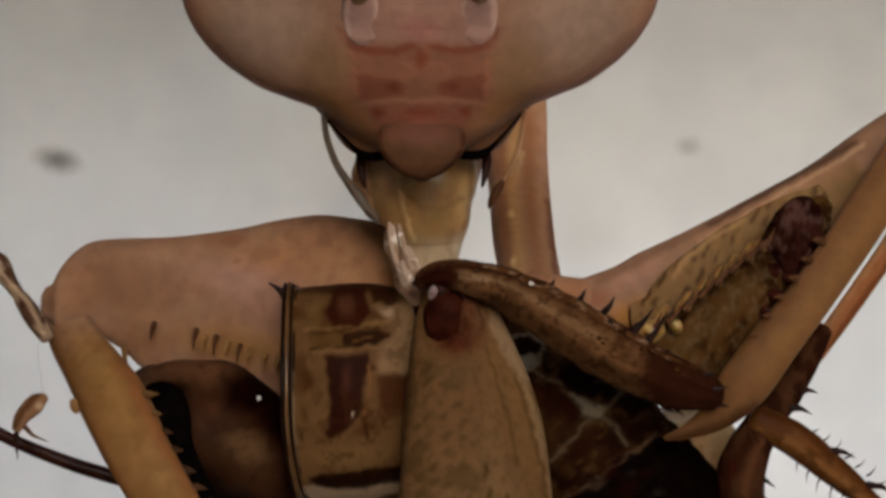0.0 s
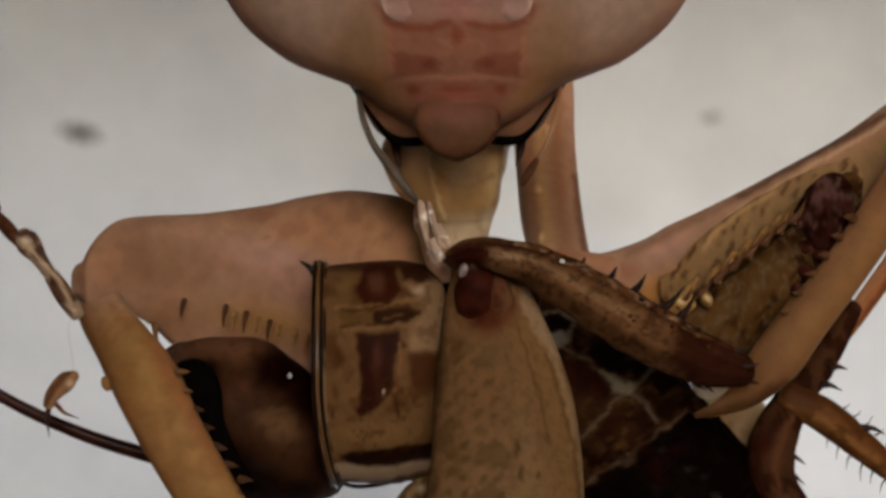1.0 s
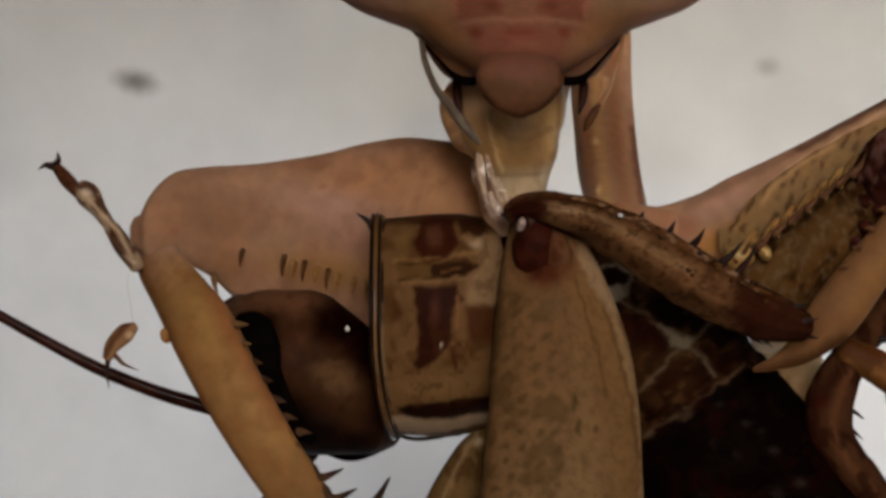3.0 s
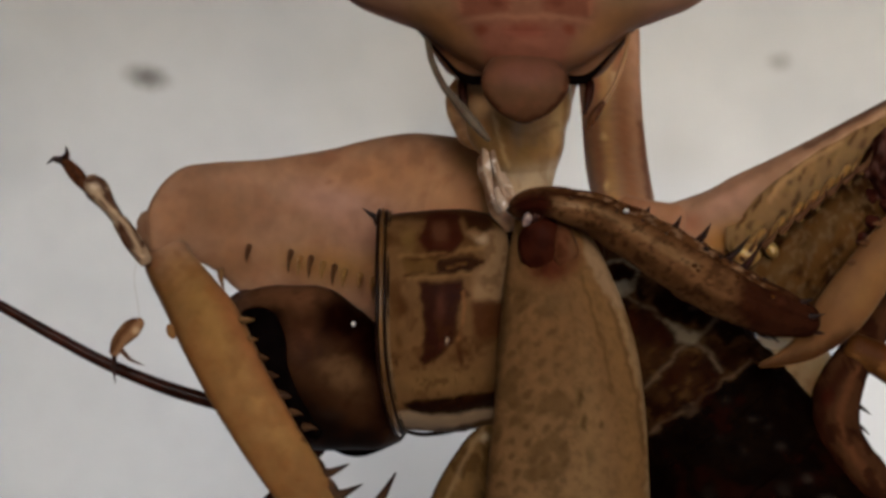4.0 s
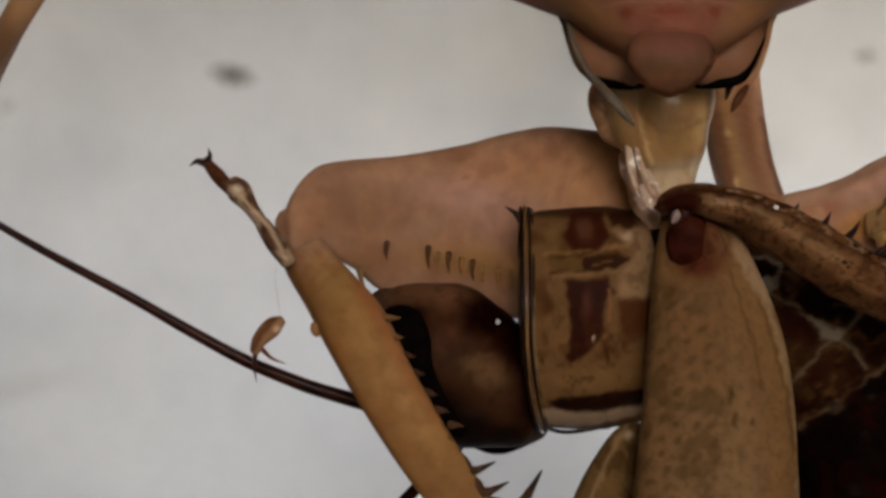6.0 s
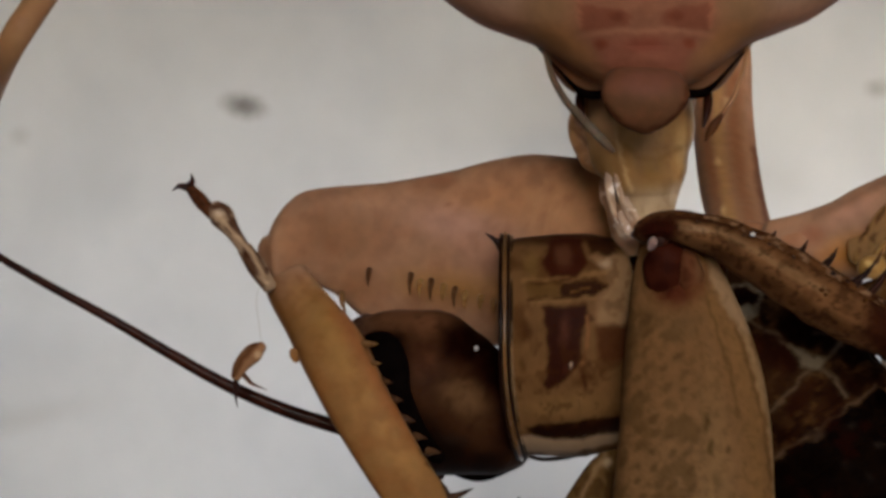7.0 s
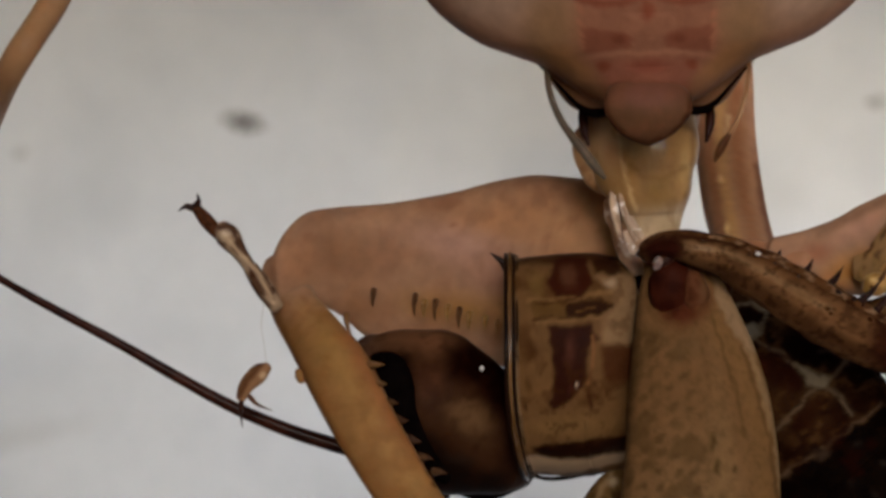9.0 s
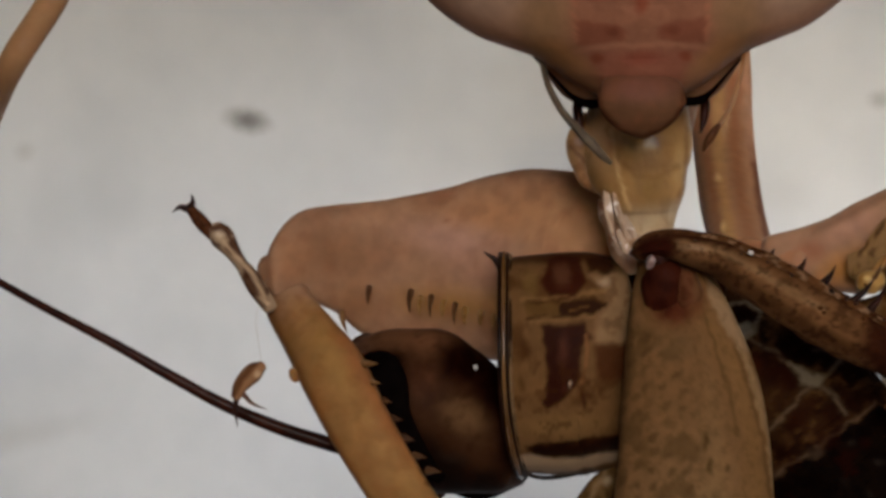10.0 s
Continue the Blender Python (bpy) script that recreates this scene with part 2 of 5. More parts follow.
def hoop(u, v, d, w, h, r, lean=0.0, n=48, ring=8):
    """A closed rim round a body whose axis runs along u: half height w, half depth h (plate units), tube radius r."""
    bm = bmesh.new()
    k = spread(d)
    rings = []
    for i in range(n):
        a = 2 * math.pi * i / n
        c = Vector((math.cos(a), math.sin(a)))
        low = max(0.0, c.x)
        p = at(u + lean * low * low, v, d) + Vector((0, -c.y * h * k, -c.x * w * k))
        out = Vector((0, -c.y * w, -c.x * h)).normalized()
        rings.append([bm.verts.new(p + (Vector((1, 0, 0)) * math.cos(q) + out * math.sin(q)) * r * k) for q in [2 * math.pi * j / ring for j in range(ring)]])
    for i in range(n):
        a, b = rings[i], rings[(i + 1) % n]
        for j in range(ring):
            bm.faces.new((a[j], a[(j + 1) % ring], b[(j + 1) % ring], b[j]))
    return bm


def ball(u, v, d, ru, rv, rd, turn=0, lump=0.0, bm=None, seg=20):
    """A rounded lump with half sizes ru, rv (plate units) and rd (mm)."""
    bm = bm or bmesh.new()
    k = spread(d)
    made = bmesh.ops.create_uvsphere(bm, u_segments=seg, v_segments=seg // 2 + 2, radius=1.0)["verts"]
    m = Matrix.Translation(at(u, v, d)) @ Matrix.Rotation(radians(turn), 4, "Y") @ Matrix.Diagonal((ru * k, rd * MM, rv * k, 1))
    for vert in made:
        p = vert.co.copy()
        if lump:
            p *= 1 + lump * noise.noise(p * 1.7 + Vector((u, v, d)))
        vert.co = m @ p
    return bm


def part(name, bm, material, parent=None, label="", pivot=None):
    me = bpy.data.meshes.new(name)
    bmesh.ops.recalc_face_normals(bm, faces=bm.faces)
    if pivot is not None:
        bmesh.ops.translate(bm, verts=bm.verts, vec=-pivot)
    bm.to_mesh(me)
    bm.free()
    me.polygons.foreach_set("use_smooth", [True] * len(me.polygons))
    for m in material if isinstance(material, tuple) else (material,):
        me.materials.append(m)
    ob = new(name, me)
    if pivot is not None:
        ob.location = pivot
    if parent:
        ob.parent = parent
        ob.location = ob.location - parent.location
    if label:
        tagged(ob, label)
    return ob


def spine(parent, a, b, w, material, bend=0.0, name="spine", label=""):
    """A short tapered spine from a to b (each u, v, d), bent sideways."""
    a, b = np.array(a, float), np.array(b, float)
    mid = (a + b) / 2 + np.array([-(b - a)[1], (b - a)[0], 0]) * bend
    q = a + (mid - a) * 0.5
    return part(name, loft([(*a, w), (*q, w * 0.85), (*mid, w * 0.6), (*b, w * 0.08)], n=8, ring=8, flat=0.9), material, parent, label)


# ---- pigment and painted highlights ----
def tone(r, g, b):
    """A pigment's albedo from a paint-chip colour (0 to 255)."""
    return tuple((x / 255) ** 2.2 / k for x, k in zip((r, g, b), (0.90, 0.92, 0.97)))


def ease(x):
    x = np.clip(x, 0.0, 1.0)
    return x * x * (3 - 2 * x)


def mottle(u, v, size, seed=0, octaves=3, turn=0.0, stretch=1.0):
    """Smooth random values 0..1 in the plate, patches of about that size, drawn out along a turned axis."""
    c, s = math.cos(radians(turn)), math.sin(radians(turn))
    a, b = (u * c + v * s) / (size * stretch), (v * c - u * s) / size
    out, gain, total = np.zeros_like(u), 1.0, 0.0
    for k in range(octaves):
        i, j = np.floor(a), np.floor(b)
        f, g = ease(a - i), ease(b - j)

        def corner(di, dj):
            h = np.sin((i + di) * 127.1 + (j + dj) * 311.7 + (seed + k) * 74.7) * 43758.5453
            return h - np.floor(h)

        out += gain * ((corner(0, 0) * (1 - f) + corner(1, 0) * f) * (1 - g) + (corner(0, 1) * (1 - f) + corner(1, 1) * f) * g)
        total += gain
        a, b, gain = a * 2.03 + 17.3, b * 2.03 + 5.1, gain * 0.5
    return out / total


def spot(u0, v0, ru, rv, turn=0.0, soft=0.5):
    """A soft oval."""
    c, s = math.cos(radians(turn)), math.sin(radians(turn))

    def mask(u, v):
        x, y = ((u - u0) * c + (v - v0) * s) / ru, ((v - v0) * c - (u - u0) * s) / rv
        return ease((1 - np.sqrt(x * x + y * y)) / soft)
    return mask


def reach(u, v, points, closed):
    """Distance to a line through points, and whether inside when closed."""
    best, inside = np.full_like(u, 1e9), np.zeros(u.shape, bool)
    ends = points[1:] + points[:1] if closed else points[1:]
    for (x0, y0), (x1, y1) in zip(points, ends):
        dx, dy = x1 - x0, y1 - y0
        f = np.clip(((u - x0) * dx + (v - y0) * dy) / (dx * dx + dy * dy + 1e-9), 0, 1)
        best = np.minimum(best, np.hypot(u - x0 - f * dx, v - y0 - f * dy))
        if dy:
            inside ^= ((y0 > v) != (y1 > v)) & (u < x0 + dx * (v - y0) / dy)
    return best, inside


def patch(points, soft=8.0):
    """An area with corners, soft at the edge."""
    def mask(u, v):
        far, inside = reach(u, v, points, True)
        return ease(0.5 + np.where(inside, far, -far) / soft)
    return mask


def stroke(points, width, soft=4.0):
    """A drawn line."""
    def mask(u, v):
        return ease(0.5 + (width / 2 - reach(u, v, points, False)[0]) / soft)
    return mask


def flecks(size, seed=0, lo=0.5, hi=0.62, turn=0.0, stretch=1.0, inside=None):
    """Irregular blotches, kept inside another mask where one is given."""
    def mask(u, v):
        m = ease((mottle(u, v, size, seed, 3, turn, stretch) - lo) / (hi - lo))
        return m * inside(u, v) if inside else m
    return mask


def dashes(step, length, width, turn, seed=0, inside=None, fill=0.85):
    """Short strokes in jittered rows."""
    c, s = math.cos(radians(turn)), math.sin(radians(turn))

    def mask(u, v):
        a, b = (u * c + v * s) / step[0], (v * c - u * s) / step[1]
        a = a + 0.5 * (np.floor(b) % 2)
        i, j = np.floor(a), np.floor(b)

        def rnd(k):
            h = np.sin(i * 91.7 + j * 213.3 + (seed + k) * 37.1) * 9173.13
            return h - np.floor(h)

        x, y = (a - i - 0.35 - 0.3 * rnd(0)) * step[0], (b - j - 0.35 - 0.3 * rnd(1)) * step[1]
        r = np.sqrt((x / (length * (0.6 + 0.6 * rnd(2)))) ** 2 + (y / width) ** 2)
        m = ease((1.25 - r) / 0.8) * (rnd(3) < fill) * (0.5 + 0.5 * rnd(4))
        return m * inside(u, v) if inside else m
    return mask


def mirror(mask, axis):
    """The same mark on both sides of the face."""
    def both(u, v):
        return np.maximum(mask(u, v), mask(2 * axis - u, v))
    return both


def painted(name, bm, material, parent, base, layers, label="", pivot=None, wobble=4.0, seed=0, cloud=0.10, gain=1.0):
    """A part with its pigment and any painted highlights: a base tone, slow cloudy variation, and marks (mask, tone,
    amount) laid over it in turn.
    """
    co = np.array([q.co for q in bm.verts])
    d = co[:, 1] / MM
    k = (34.0 + d) / 34.0 * UNIT * MM
    u, v = 784 + co[:, 0] / k, 441 - co[:, 2] / k
    uu = u + wobble * 2 * (mottle(u, v, 16, seed + 3) - 0.5)
    vv = v + wobble * 2 * (mottle(u, v, 16, seed + 9) - 0.5)
    colour = np.array(tone(*base))[None, :] * (1 + 2 * cloud * (mottle(u, v, 60, seed) - 0.5))[:, None]
    for mask, c, amount in layers:
        m = (mask(uu, vv) * amount)[:, None]
        colour = colour * (1 - m) + np.array(tone(*c))[None, :] * m
    ob = part(name, bm, material, parent, label, pivot)
    values = np.ones((len(co), 4), np.float32)
    values[:, :3] = np.clip(colour * gain, 0.0, 0.9)
    ob.data.attributes.new("pigment", "FLOAT_COLOR", "POINT").data.foreach_set("color", values.ravel())
    return ob


def cuticle(name, rough=0.5, coat=0.0, shine=0.12, flesh=0.15, relief=0.35, grain=3800, vary=0.10):
    """Insect cuticle that takes its colour from the pigment on the mesh, with fine grain, uneven gloss and relief."""
    m = bpy.data.materials.new(name)
    m.use_nodes = True
    t = m.node_tree
    bsdf = t.nodes["Principled BSDF"]
    at_node = t.nodes.new("ShaderNodeAttribute")
    at_node.attribute_name = "pigment"
    tc = t.nodes.new("ShaderNodeTexCoord")
    n1 = t.nodes.new("ShaderNodeTexNoise")
    n1.inputs["Scale"].default_value, n1.inputs["Detail"].default_value = grain, 6
    link(t, tc.outputs["Object"], n1.inputs["Vector"])
    r1 = t.nodes.new("ShaderNodeMapRange")
    r1.inputs["From Min"].default_value, r1.inputs["From Max"].default_value = 0.3, 0.7
    r1.inputs["To Min"].default_value, r1.inputs["To Max"].default_value = 1 - vary, 1 + vary
    link(t, n1.outputs["Fac"], r1.inputs["Value"])
    sc = t.nodes.new("ShaderNodeVectorMath")
    sc.operation = "SCALE"
    link(t, at_node.outputs["Color"], sc.inputs[0])
    link(t, r1.outputs["Result"], sc.inputs["Scale"])
    link(t, sc.outputs["Vector"], bsdf.inputs["Base Color"])
    rr = t.nodes.new("ShaderNodeMapRange")
    rr.inputs["To Min"].default_value, rr.inputs["To Max"].default_value = rough * 0.75, rough * 1.3
    link(t, n1.outputs["Fac"], rr.inputs["Value"])
    link(t, rr.outputs["Result"], bsdf.inputs["Roughness"])
    bsdf.inputs["Subsurface Weight"].default_value = flesh
    bsdf.inputs["Subsurface Radius"].default_value = (1.0, 0.65, 0.42)
    bsdf.inputs["Subsurface Scale"].default_value = 0.0009
    bsdf.inputs["Coat Weight"].default_value, bsdf.inputs["Coat Roughness"].default_value = coat, 0.08
    bsdf.inputs["IOR"].default_value = 1.35
    bsdf.inputs["Specular IOR Level"].default_value = shine
    bump = t.nodes.new("ShaderNodeBump")
    bump.inputs["Strength"].default_value, bump.inputs["Distance"].default_value = relief, 0.00006
    link(t, n1.outputs["Fac"], bump.inputs["Height"])
    link(t, bump.outputs["Normal"], bsdf.inputs["Normal"])
    return m


C_WAXY = cuticle("waxy_cuticle", rough=0.5, shine=0.06, flesh=0.45)
C_FACE = cuticle("face_cuticle", rough=0.5, shine=0.06, flesh=0.0)
C_DULL = cuticle("dull_cuticle", rough=0.65, shine=0.02, flesh=0.05, relief=0.8, grain=5200)
C_ROUGH = cuticle("rough_cuticle", rough=0.7, shine=0.015, flesh=0.0, relief=1.2, grain=2800, vary=0.2)
C_GLOSS = cuticle("polished_cuticle", rough=0.45, shine=0.02, flesh=0.02, relief=0.15)
C_WET = cuticle("wet_flesh", rough=0.35, shine=0.25, flesh=0.35, coat=0.45, relief=0.7, grain=2400)


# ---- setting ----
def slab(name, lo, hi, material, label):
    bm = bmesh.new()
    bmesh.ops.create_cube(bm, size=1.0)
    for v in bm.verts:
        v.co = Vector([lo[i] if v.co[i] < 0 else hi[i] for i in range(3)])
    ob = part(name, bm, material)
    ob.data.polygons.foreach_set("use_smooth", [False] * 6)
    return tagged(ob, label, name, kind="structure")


wall_back = slab("wall_back", (-0.20, 0.041, -0.045), (0.20, 0.051, 0.22), M_WALL, "plain white painted wall with small dark smudges")
# unseen slabs added to shape light: bright base for bounce, sides and ceiling for shade
floor = slab("floor", (-0.20, -0.24, -0.055), (0.20, 0.051, -0.045), M_FLOOR, "unseen plain white base added to bounce light upwards")
wall_left = slab("wall_left", (-0.0345, -0.24, -0.045), (-0.0245, 0.041, 0.22), M_DARKSIDE, "unseen dark grey side wall added to shade the wall's left")
wall_right = slab("wall_right", (0.20, -0.24, -0.055), (0.21, 0.051, 0.22), M_SIDE, "unseen plain dull grey side wall added to cut skylight")
ceiling = slab("ceiling", (-0.0245, -0.022, 0.0285), (0.20, 0.041, 0.0345), M_SIDE, "unseen plain dull grey slab added to shade the wall's top")
wall_front = slab("wall_front", (-0.21, -0.25, -0.055), (0.21, -0.24, 0.01), M_SIDE, "unseen plain dull grey wall added at the front to cut skylight")

# ---- praying mantis ----
mantis = tagged(new("praying_mantis"), "tan and pink praying mantis eating a gripped cricket", "mantis")

# head: sections down the face (v, half width, half depth), face centre at u = 945
FACE_U, FACE_D = 945, -2.0
FACE = [(-470, 120, 110), (-440, 240, 150), (-350, 370, 190), (-250, 416, 205), (-190, 426, 200), (-130, 415, 190), (-80, 387, 175),
        (-40, 349, 160), (0, 292, 148), (22, 238, 138), (42, 186, 128), (62, 155, 118), (75, 140, 112), (98, 107, 98), (112, 78, 88)]


FACE_FINE = np.array(spline([(v, w, h / w) for v, w, h in FACE], 300))


def face_depth(u, v):
    """Depth of the face's skin where it shows at (u, v): it stands nearer than the sections' plane, so step towards it."""
    d = FACE_D
    for step in range(6):
        k = (34 + d) / (34 + FACE_D)
        row, side = 441 + (v - 441) * k, abs(784 + (u - 784) * k - FACE_U)
        w = np.interp(row, FACE_FINE[:, 0], FACE_FINE[:, 1])
        x = min(side / w, 0.985)
        d = FACE_D - w * np.interp(row, FACE_FINE[:, 0], FACE_FINE[:, 2]) * math.sqrt(1 - x * x) * spread(FACE_D) / MM
    return d


def face_plate(outline, rise, n=40, rings=30, sink=0.02, ramp=3.5):
    """A thin plate on the face: outline(v fraction 0..1) gives v, u left, u right; raised by rise mm."""
    bm = bmesh.new()
    grid = []
    for i in range(n + 1):
        v, ul, ur = outline(i / n)
        row = []
        for j in range(rings * 2 + 1):
            u = ul + (ur - ul) * j / (rings * 2)
            e = float(ease(ramp * min(i / n, 1 - i / n, j / rings / 2, 1 - j / rings / 2)))
            row.append(bm.verts.new(at(u, v, face_depth(u, v) - rise * e + sink)))
        grid.append(row)
    for a, b in zip(grid, grid[1:]):
        for j in range(rings * 2):
            bm.faces.new((a[j], a[j + 1], b[j + 1], b[j]))
    return bm


def across(*layers):
    """Marks that the face carries on both sides."""
    return [(mirror(m, FACE_U), c, a) for m, c, a in layers]


HEAD_BASE = (95, 67, 47)
HEAD_MARKS = across(
    (spot(660, -130, 230, 190, 20, 0.9), (110, 90, 77), 0.95),
    (spot(600, -30, 170, 50, 25, 0.9), (104, 82, 66), 0.7),
    (spot(770, -40, 70, 110, 0, 0.9), (89, 68, 47), 0.8),
    (spot(548, -150, 60, 90, 0, 0.9), (120, 95, 74), 0.7),
    (stroke([(528, -150), (548, -90), (600, -30), (660, 4), (716, 22)], 44, 56), (110, 74, 56), 0.7),
    (stroke([(700, 28), (745, 44), (800, 78), (842, 102)], 22, 26), (90, 54, 32), 0.8),
    (spot(800, 30, 80, 40, 25, 0.9), (108, 76, 48), 0.8)) + [
    (patch([(795, -205), (1095, -205), (1072, -92), (1040, -78), (945, -86), (850, -78), (818, -92)], 46), (106, 80, 69), 0.9),
    (spot(945, -120, 60, 40, 0, 0.9), (112, 76, 68), 0.8),
    (patch([(826, -92), (1064, -92), (1068, 12), (1040, 40), (1000, 84), (890, 84), (850, 40), (822, 12)], 30), (91, 61, 47), 0.85),
    (patch([(852, 20), (1038, 20), (1014, 96), (876, 96)], 36), (90, 56, 44), 0.85)] + across(
    (stroke([(806, -118), (822, -90), (860, -80), (900, -82), (930, -92)], 13, 12), (84, 44, 30), 0.75),
    (patch([(830, -36), (902, -30), (918, -18), (912, 2), (832, 10)], 10), (80, 47, 35), 0.75),
    (spot(892, -16, 22, 15, 10, 0.8), (70, 37, 27), 0.7),
    (stroke([(826, 22), (870, 12), (915, 10), (945, 14)], 7, 12), (112, 78, 60), 0.5),
    (spot(868, 34, 18, 13, -20, 0.8), (80, 38, 24), 0.7),
    (stroke([(826, -84), (830, 4)], 5, 8), (116, 72, 54), 0.5)) + [
    (spot(945, -66, 18, 30, 0, 0.9), (84, 38, 24), 0.7),
    (spot(945, 36, 54, 20, 0, 0.9), (82, 42, 32), 0.7),
    (spot(945, 92, 70, 16, 0, 0.9), (84, 46, 40), 0.7)]

head = painted("head", loft([(FACE_U, v, FACE_D, w, h / w) for v, w, h in FACE], n=150, ring=220, cap=0.25), C_FACE, mantis, HEAD_BASE, HEAD_MARKS, gain=1.32, label="wide triangular pinkish tan head")
for s in (-1, 1):
    painted("compound_eye", face_plate(lambda f, s=s: (-400 + f * 400, *sorted((FACE_U + s * (150 + 40 * f), FACE_U + s * (np.interp(-400 + f * 400, [r[0] for r in FACE], [r[1] for r in FACE]) * 0.97)))), 0.10, sink=0.055, ramp=1.5),
            C_FACE, head, HEAD_BASE, HEAD_MARKS, gain=1.32, label="large grey-brown translucent compound eye")
painted("frontal_shield", face_plate(lambda f: (-92 + f * 104, FACE_U - 119 - f * 4, FACE_U + 119 + f * 4), 0.075, sink=0.04, ramp=1.8), C_FACE, head, HEAD_BASE, HEAD_MARKS, gain=1.32, label="reddish frontal shield with darker red bars")
painted("forehead_plate", face_plate(lambda f: (-200 + f * 116, FACE_U - 150 + f * 26, FACE_U + 150 - f * 26), 0.07, sink=0.04, ramp=1.8), C_FACE, head, HEAD_BASE, HEAD_MARKS, gain=1.32, label="pinkish grey forehead between the antennae")
painted("clypeus", face_plate(lambda f: (14 + f * 84, FACE_U - 112 + f * 36, FACE_U + 112 - f * 36), 0.08, sink=0.04, ramp=1.8), C_FACE, head, HEAD_BASE, HEAD_MARKS, gain=1.32, label="reddish brown clypeus")
for s in (-1, 1):
    a, dep = FACE_U + s * 103, face_depth(FACE_U + s * 103, -130)
    painted("antenna_socket", loft([(a, -94, dep + 0.10, 10, 0.3), (a, -106, dep + 0.07, 24, 0.25), (a, -128, dep + 0.04, 32, 0.22), (a + s * 2, -160, dep - 0.06, 33, 0.4), (a + s * 3, -185, dep - 0.14, 26, 0.7)], n=24, ring=32), C_FACE, head,
            (126, 98, 88), [(stroke([(a - 29, -106), (a - 31, -150), (a - 26, -190)], 13, 8), (164, 136, 122), 0.6), (stroke([(a + 29, -106), (a + 31, -150), (a + 26, -190)], 13, 8), (164, 136, 122), 0.6)], "pale-rimmed pinkish antenna socket")
    part("antenna", loft([(a + s * 3, -180, dep - 0.2, 18), (FACE_U + s * 130, -300, -5.0, 9), (FACE_U + s * 230, -620, -5.5, 5), (FACE_U + s * 420, -1000, -4.0, 2)], n=24, ring=8), M_LEG, head)
    # maxilla hook beside the mouth
    part("maxilla", loft([(FACE_U + s * 102, 110, -1.2, 5), (FACE_U + s * 112, 132, -1.4, 8.5), (FACE_U + s * 111, 160, -1.5, 8), (FACE_U + s * 104, 188, -1.6, 2.5)], n=12, ring=10), M_ANTENNA, head, "dark hooked maxilla")

MOUTH = at(FACE_U, 70, -3.0)
LIP_EDGE = [(866, 96), (871, 128), (886, 154), (914, 176), (945, 185), (976, 176), (1004, 154), (1019, 128), (1024, 96)]
labrum = painted("labrum", loft([(FACE_U, 88, -2.72, 66, 0.4), (FACE_U, 104, -2.92, 76, 0.32), (FACE_U, 128, -3.0, 77, 0.28), (FACE_U, 150, -2.98, 66, 0.28), (FACE_U, 167, -2.92, 50, 0.3), (FACE_U, 179, -2.87, 32, 0.35), (FACE_U, 186, -2.84, 16, 0.45)], n=70, ring=90),
                 C_FACE, head, (73, 51, 36), [(spot(945, 96, 110, 40, 0, 0.9), (84, 54, 44), 0.9), (stroke(LIP_EDGE, 9, 8), (50, 28, 16), 0.85), (spot(945, 168, 60, 24, 0, 0.9), (70, 46, 30), 0.5), (flecks(14, 4, 0.5, 0.7), (84, 54, 38), 0.4)],
                 "reddish brown rounded labrum with a dark edge", pivot=MOUTH)
part("mouth", loft([(FACE_U, 50, -1.4, 110), (FACE_U, 85, -1.3, 84), (FACE_U, 112, -1.2, 70), (FACE_U, 132, -1.1, 50)], n=14, ring=24, flat=0.5), M_MOUTH, head, "dark brown mouth behind the labrum")
JAW = {}
for s in (-1, 1):
    jaw = loft([(FACE_U + s * a, v, d, w) for a, v, d, w in ((178, 26, -1.5, 16), (152, 50, -1.6, 28), (122, 72, -1.65, 42), (98, 86, -1.7, 46), (68, 88, -1.7, 44), (36, 92, -1.7, 34))], n=20, ring=22, flat=0.8)
    loft([(FACE_U + s * a, v, d, w) for a, v, d, w in ((194, 36, -1.9, 1.5), (170, 62, -1.95, 2.4), (146, 88, -2.0, 3), (124, 112, -1.95, 4.5), (106, 125, -1.9, 8), (88, 127, -1.88, 10), (62, 123, -1.85, 11), (36, 118, -1.75, 9), (10, 112, -1.65, 4))], n=34, ring=12, bm=jaw, slot=1, flat=0.6)
    JAW[s] = part("mandible", jaw, (M_JAW, M_BLACK), head, "tan mandible with black cutting edge", pivot=at(FACE_U + s * 198, 40, -2.0))
PALP = {}
PALP[-1] = part("palp", loft([(768, 46, -1.9, 5), (774, 92, -2.1, 6), (790, 134, -2.3, 6.5), (808, 162, -2.4, 7.5), (830, 192, -2.5, 9), (852, 222, -2.5, 8), (866, 240, -2.4, 4)], n=24, ring=10), M_PALP, head, "thin grey maxillary palp", pivot=at(766, 30, -1.9))
PALP[1] = part("palp", loft([(1128, 40, -2.0, 4), (1120, 90, -2.3, 4.5), (1106, 136, -2.5, 4.5), (1088, 168, -2.5, 5)], n=16, ring=10), M_PALP2, head, "thin pale palp with dark tip", pivot=at(1122, 50, -2.0))
part("palp_tip", loft([(1090, 164, -2.5, 4), (1078, 182, -2.55, 8), (1068, 200, -2.55, 7), (1062, 214, -2.5, 2)], n=12, ring=10), M_TIP, PALP[1], "dark palp tip", pivot=at(1122, 50, -2.0))

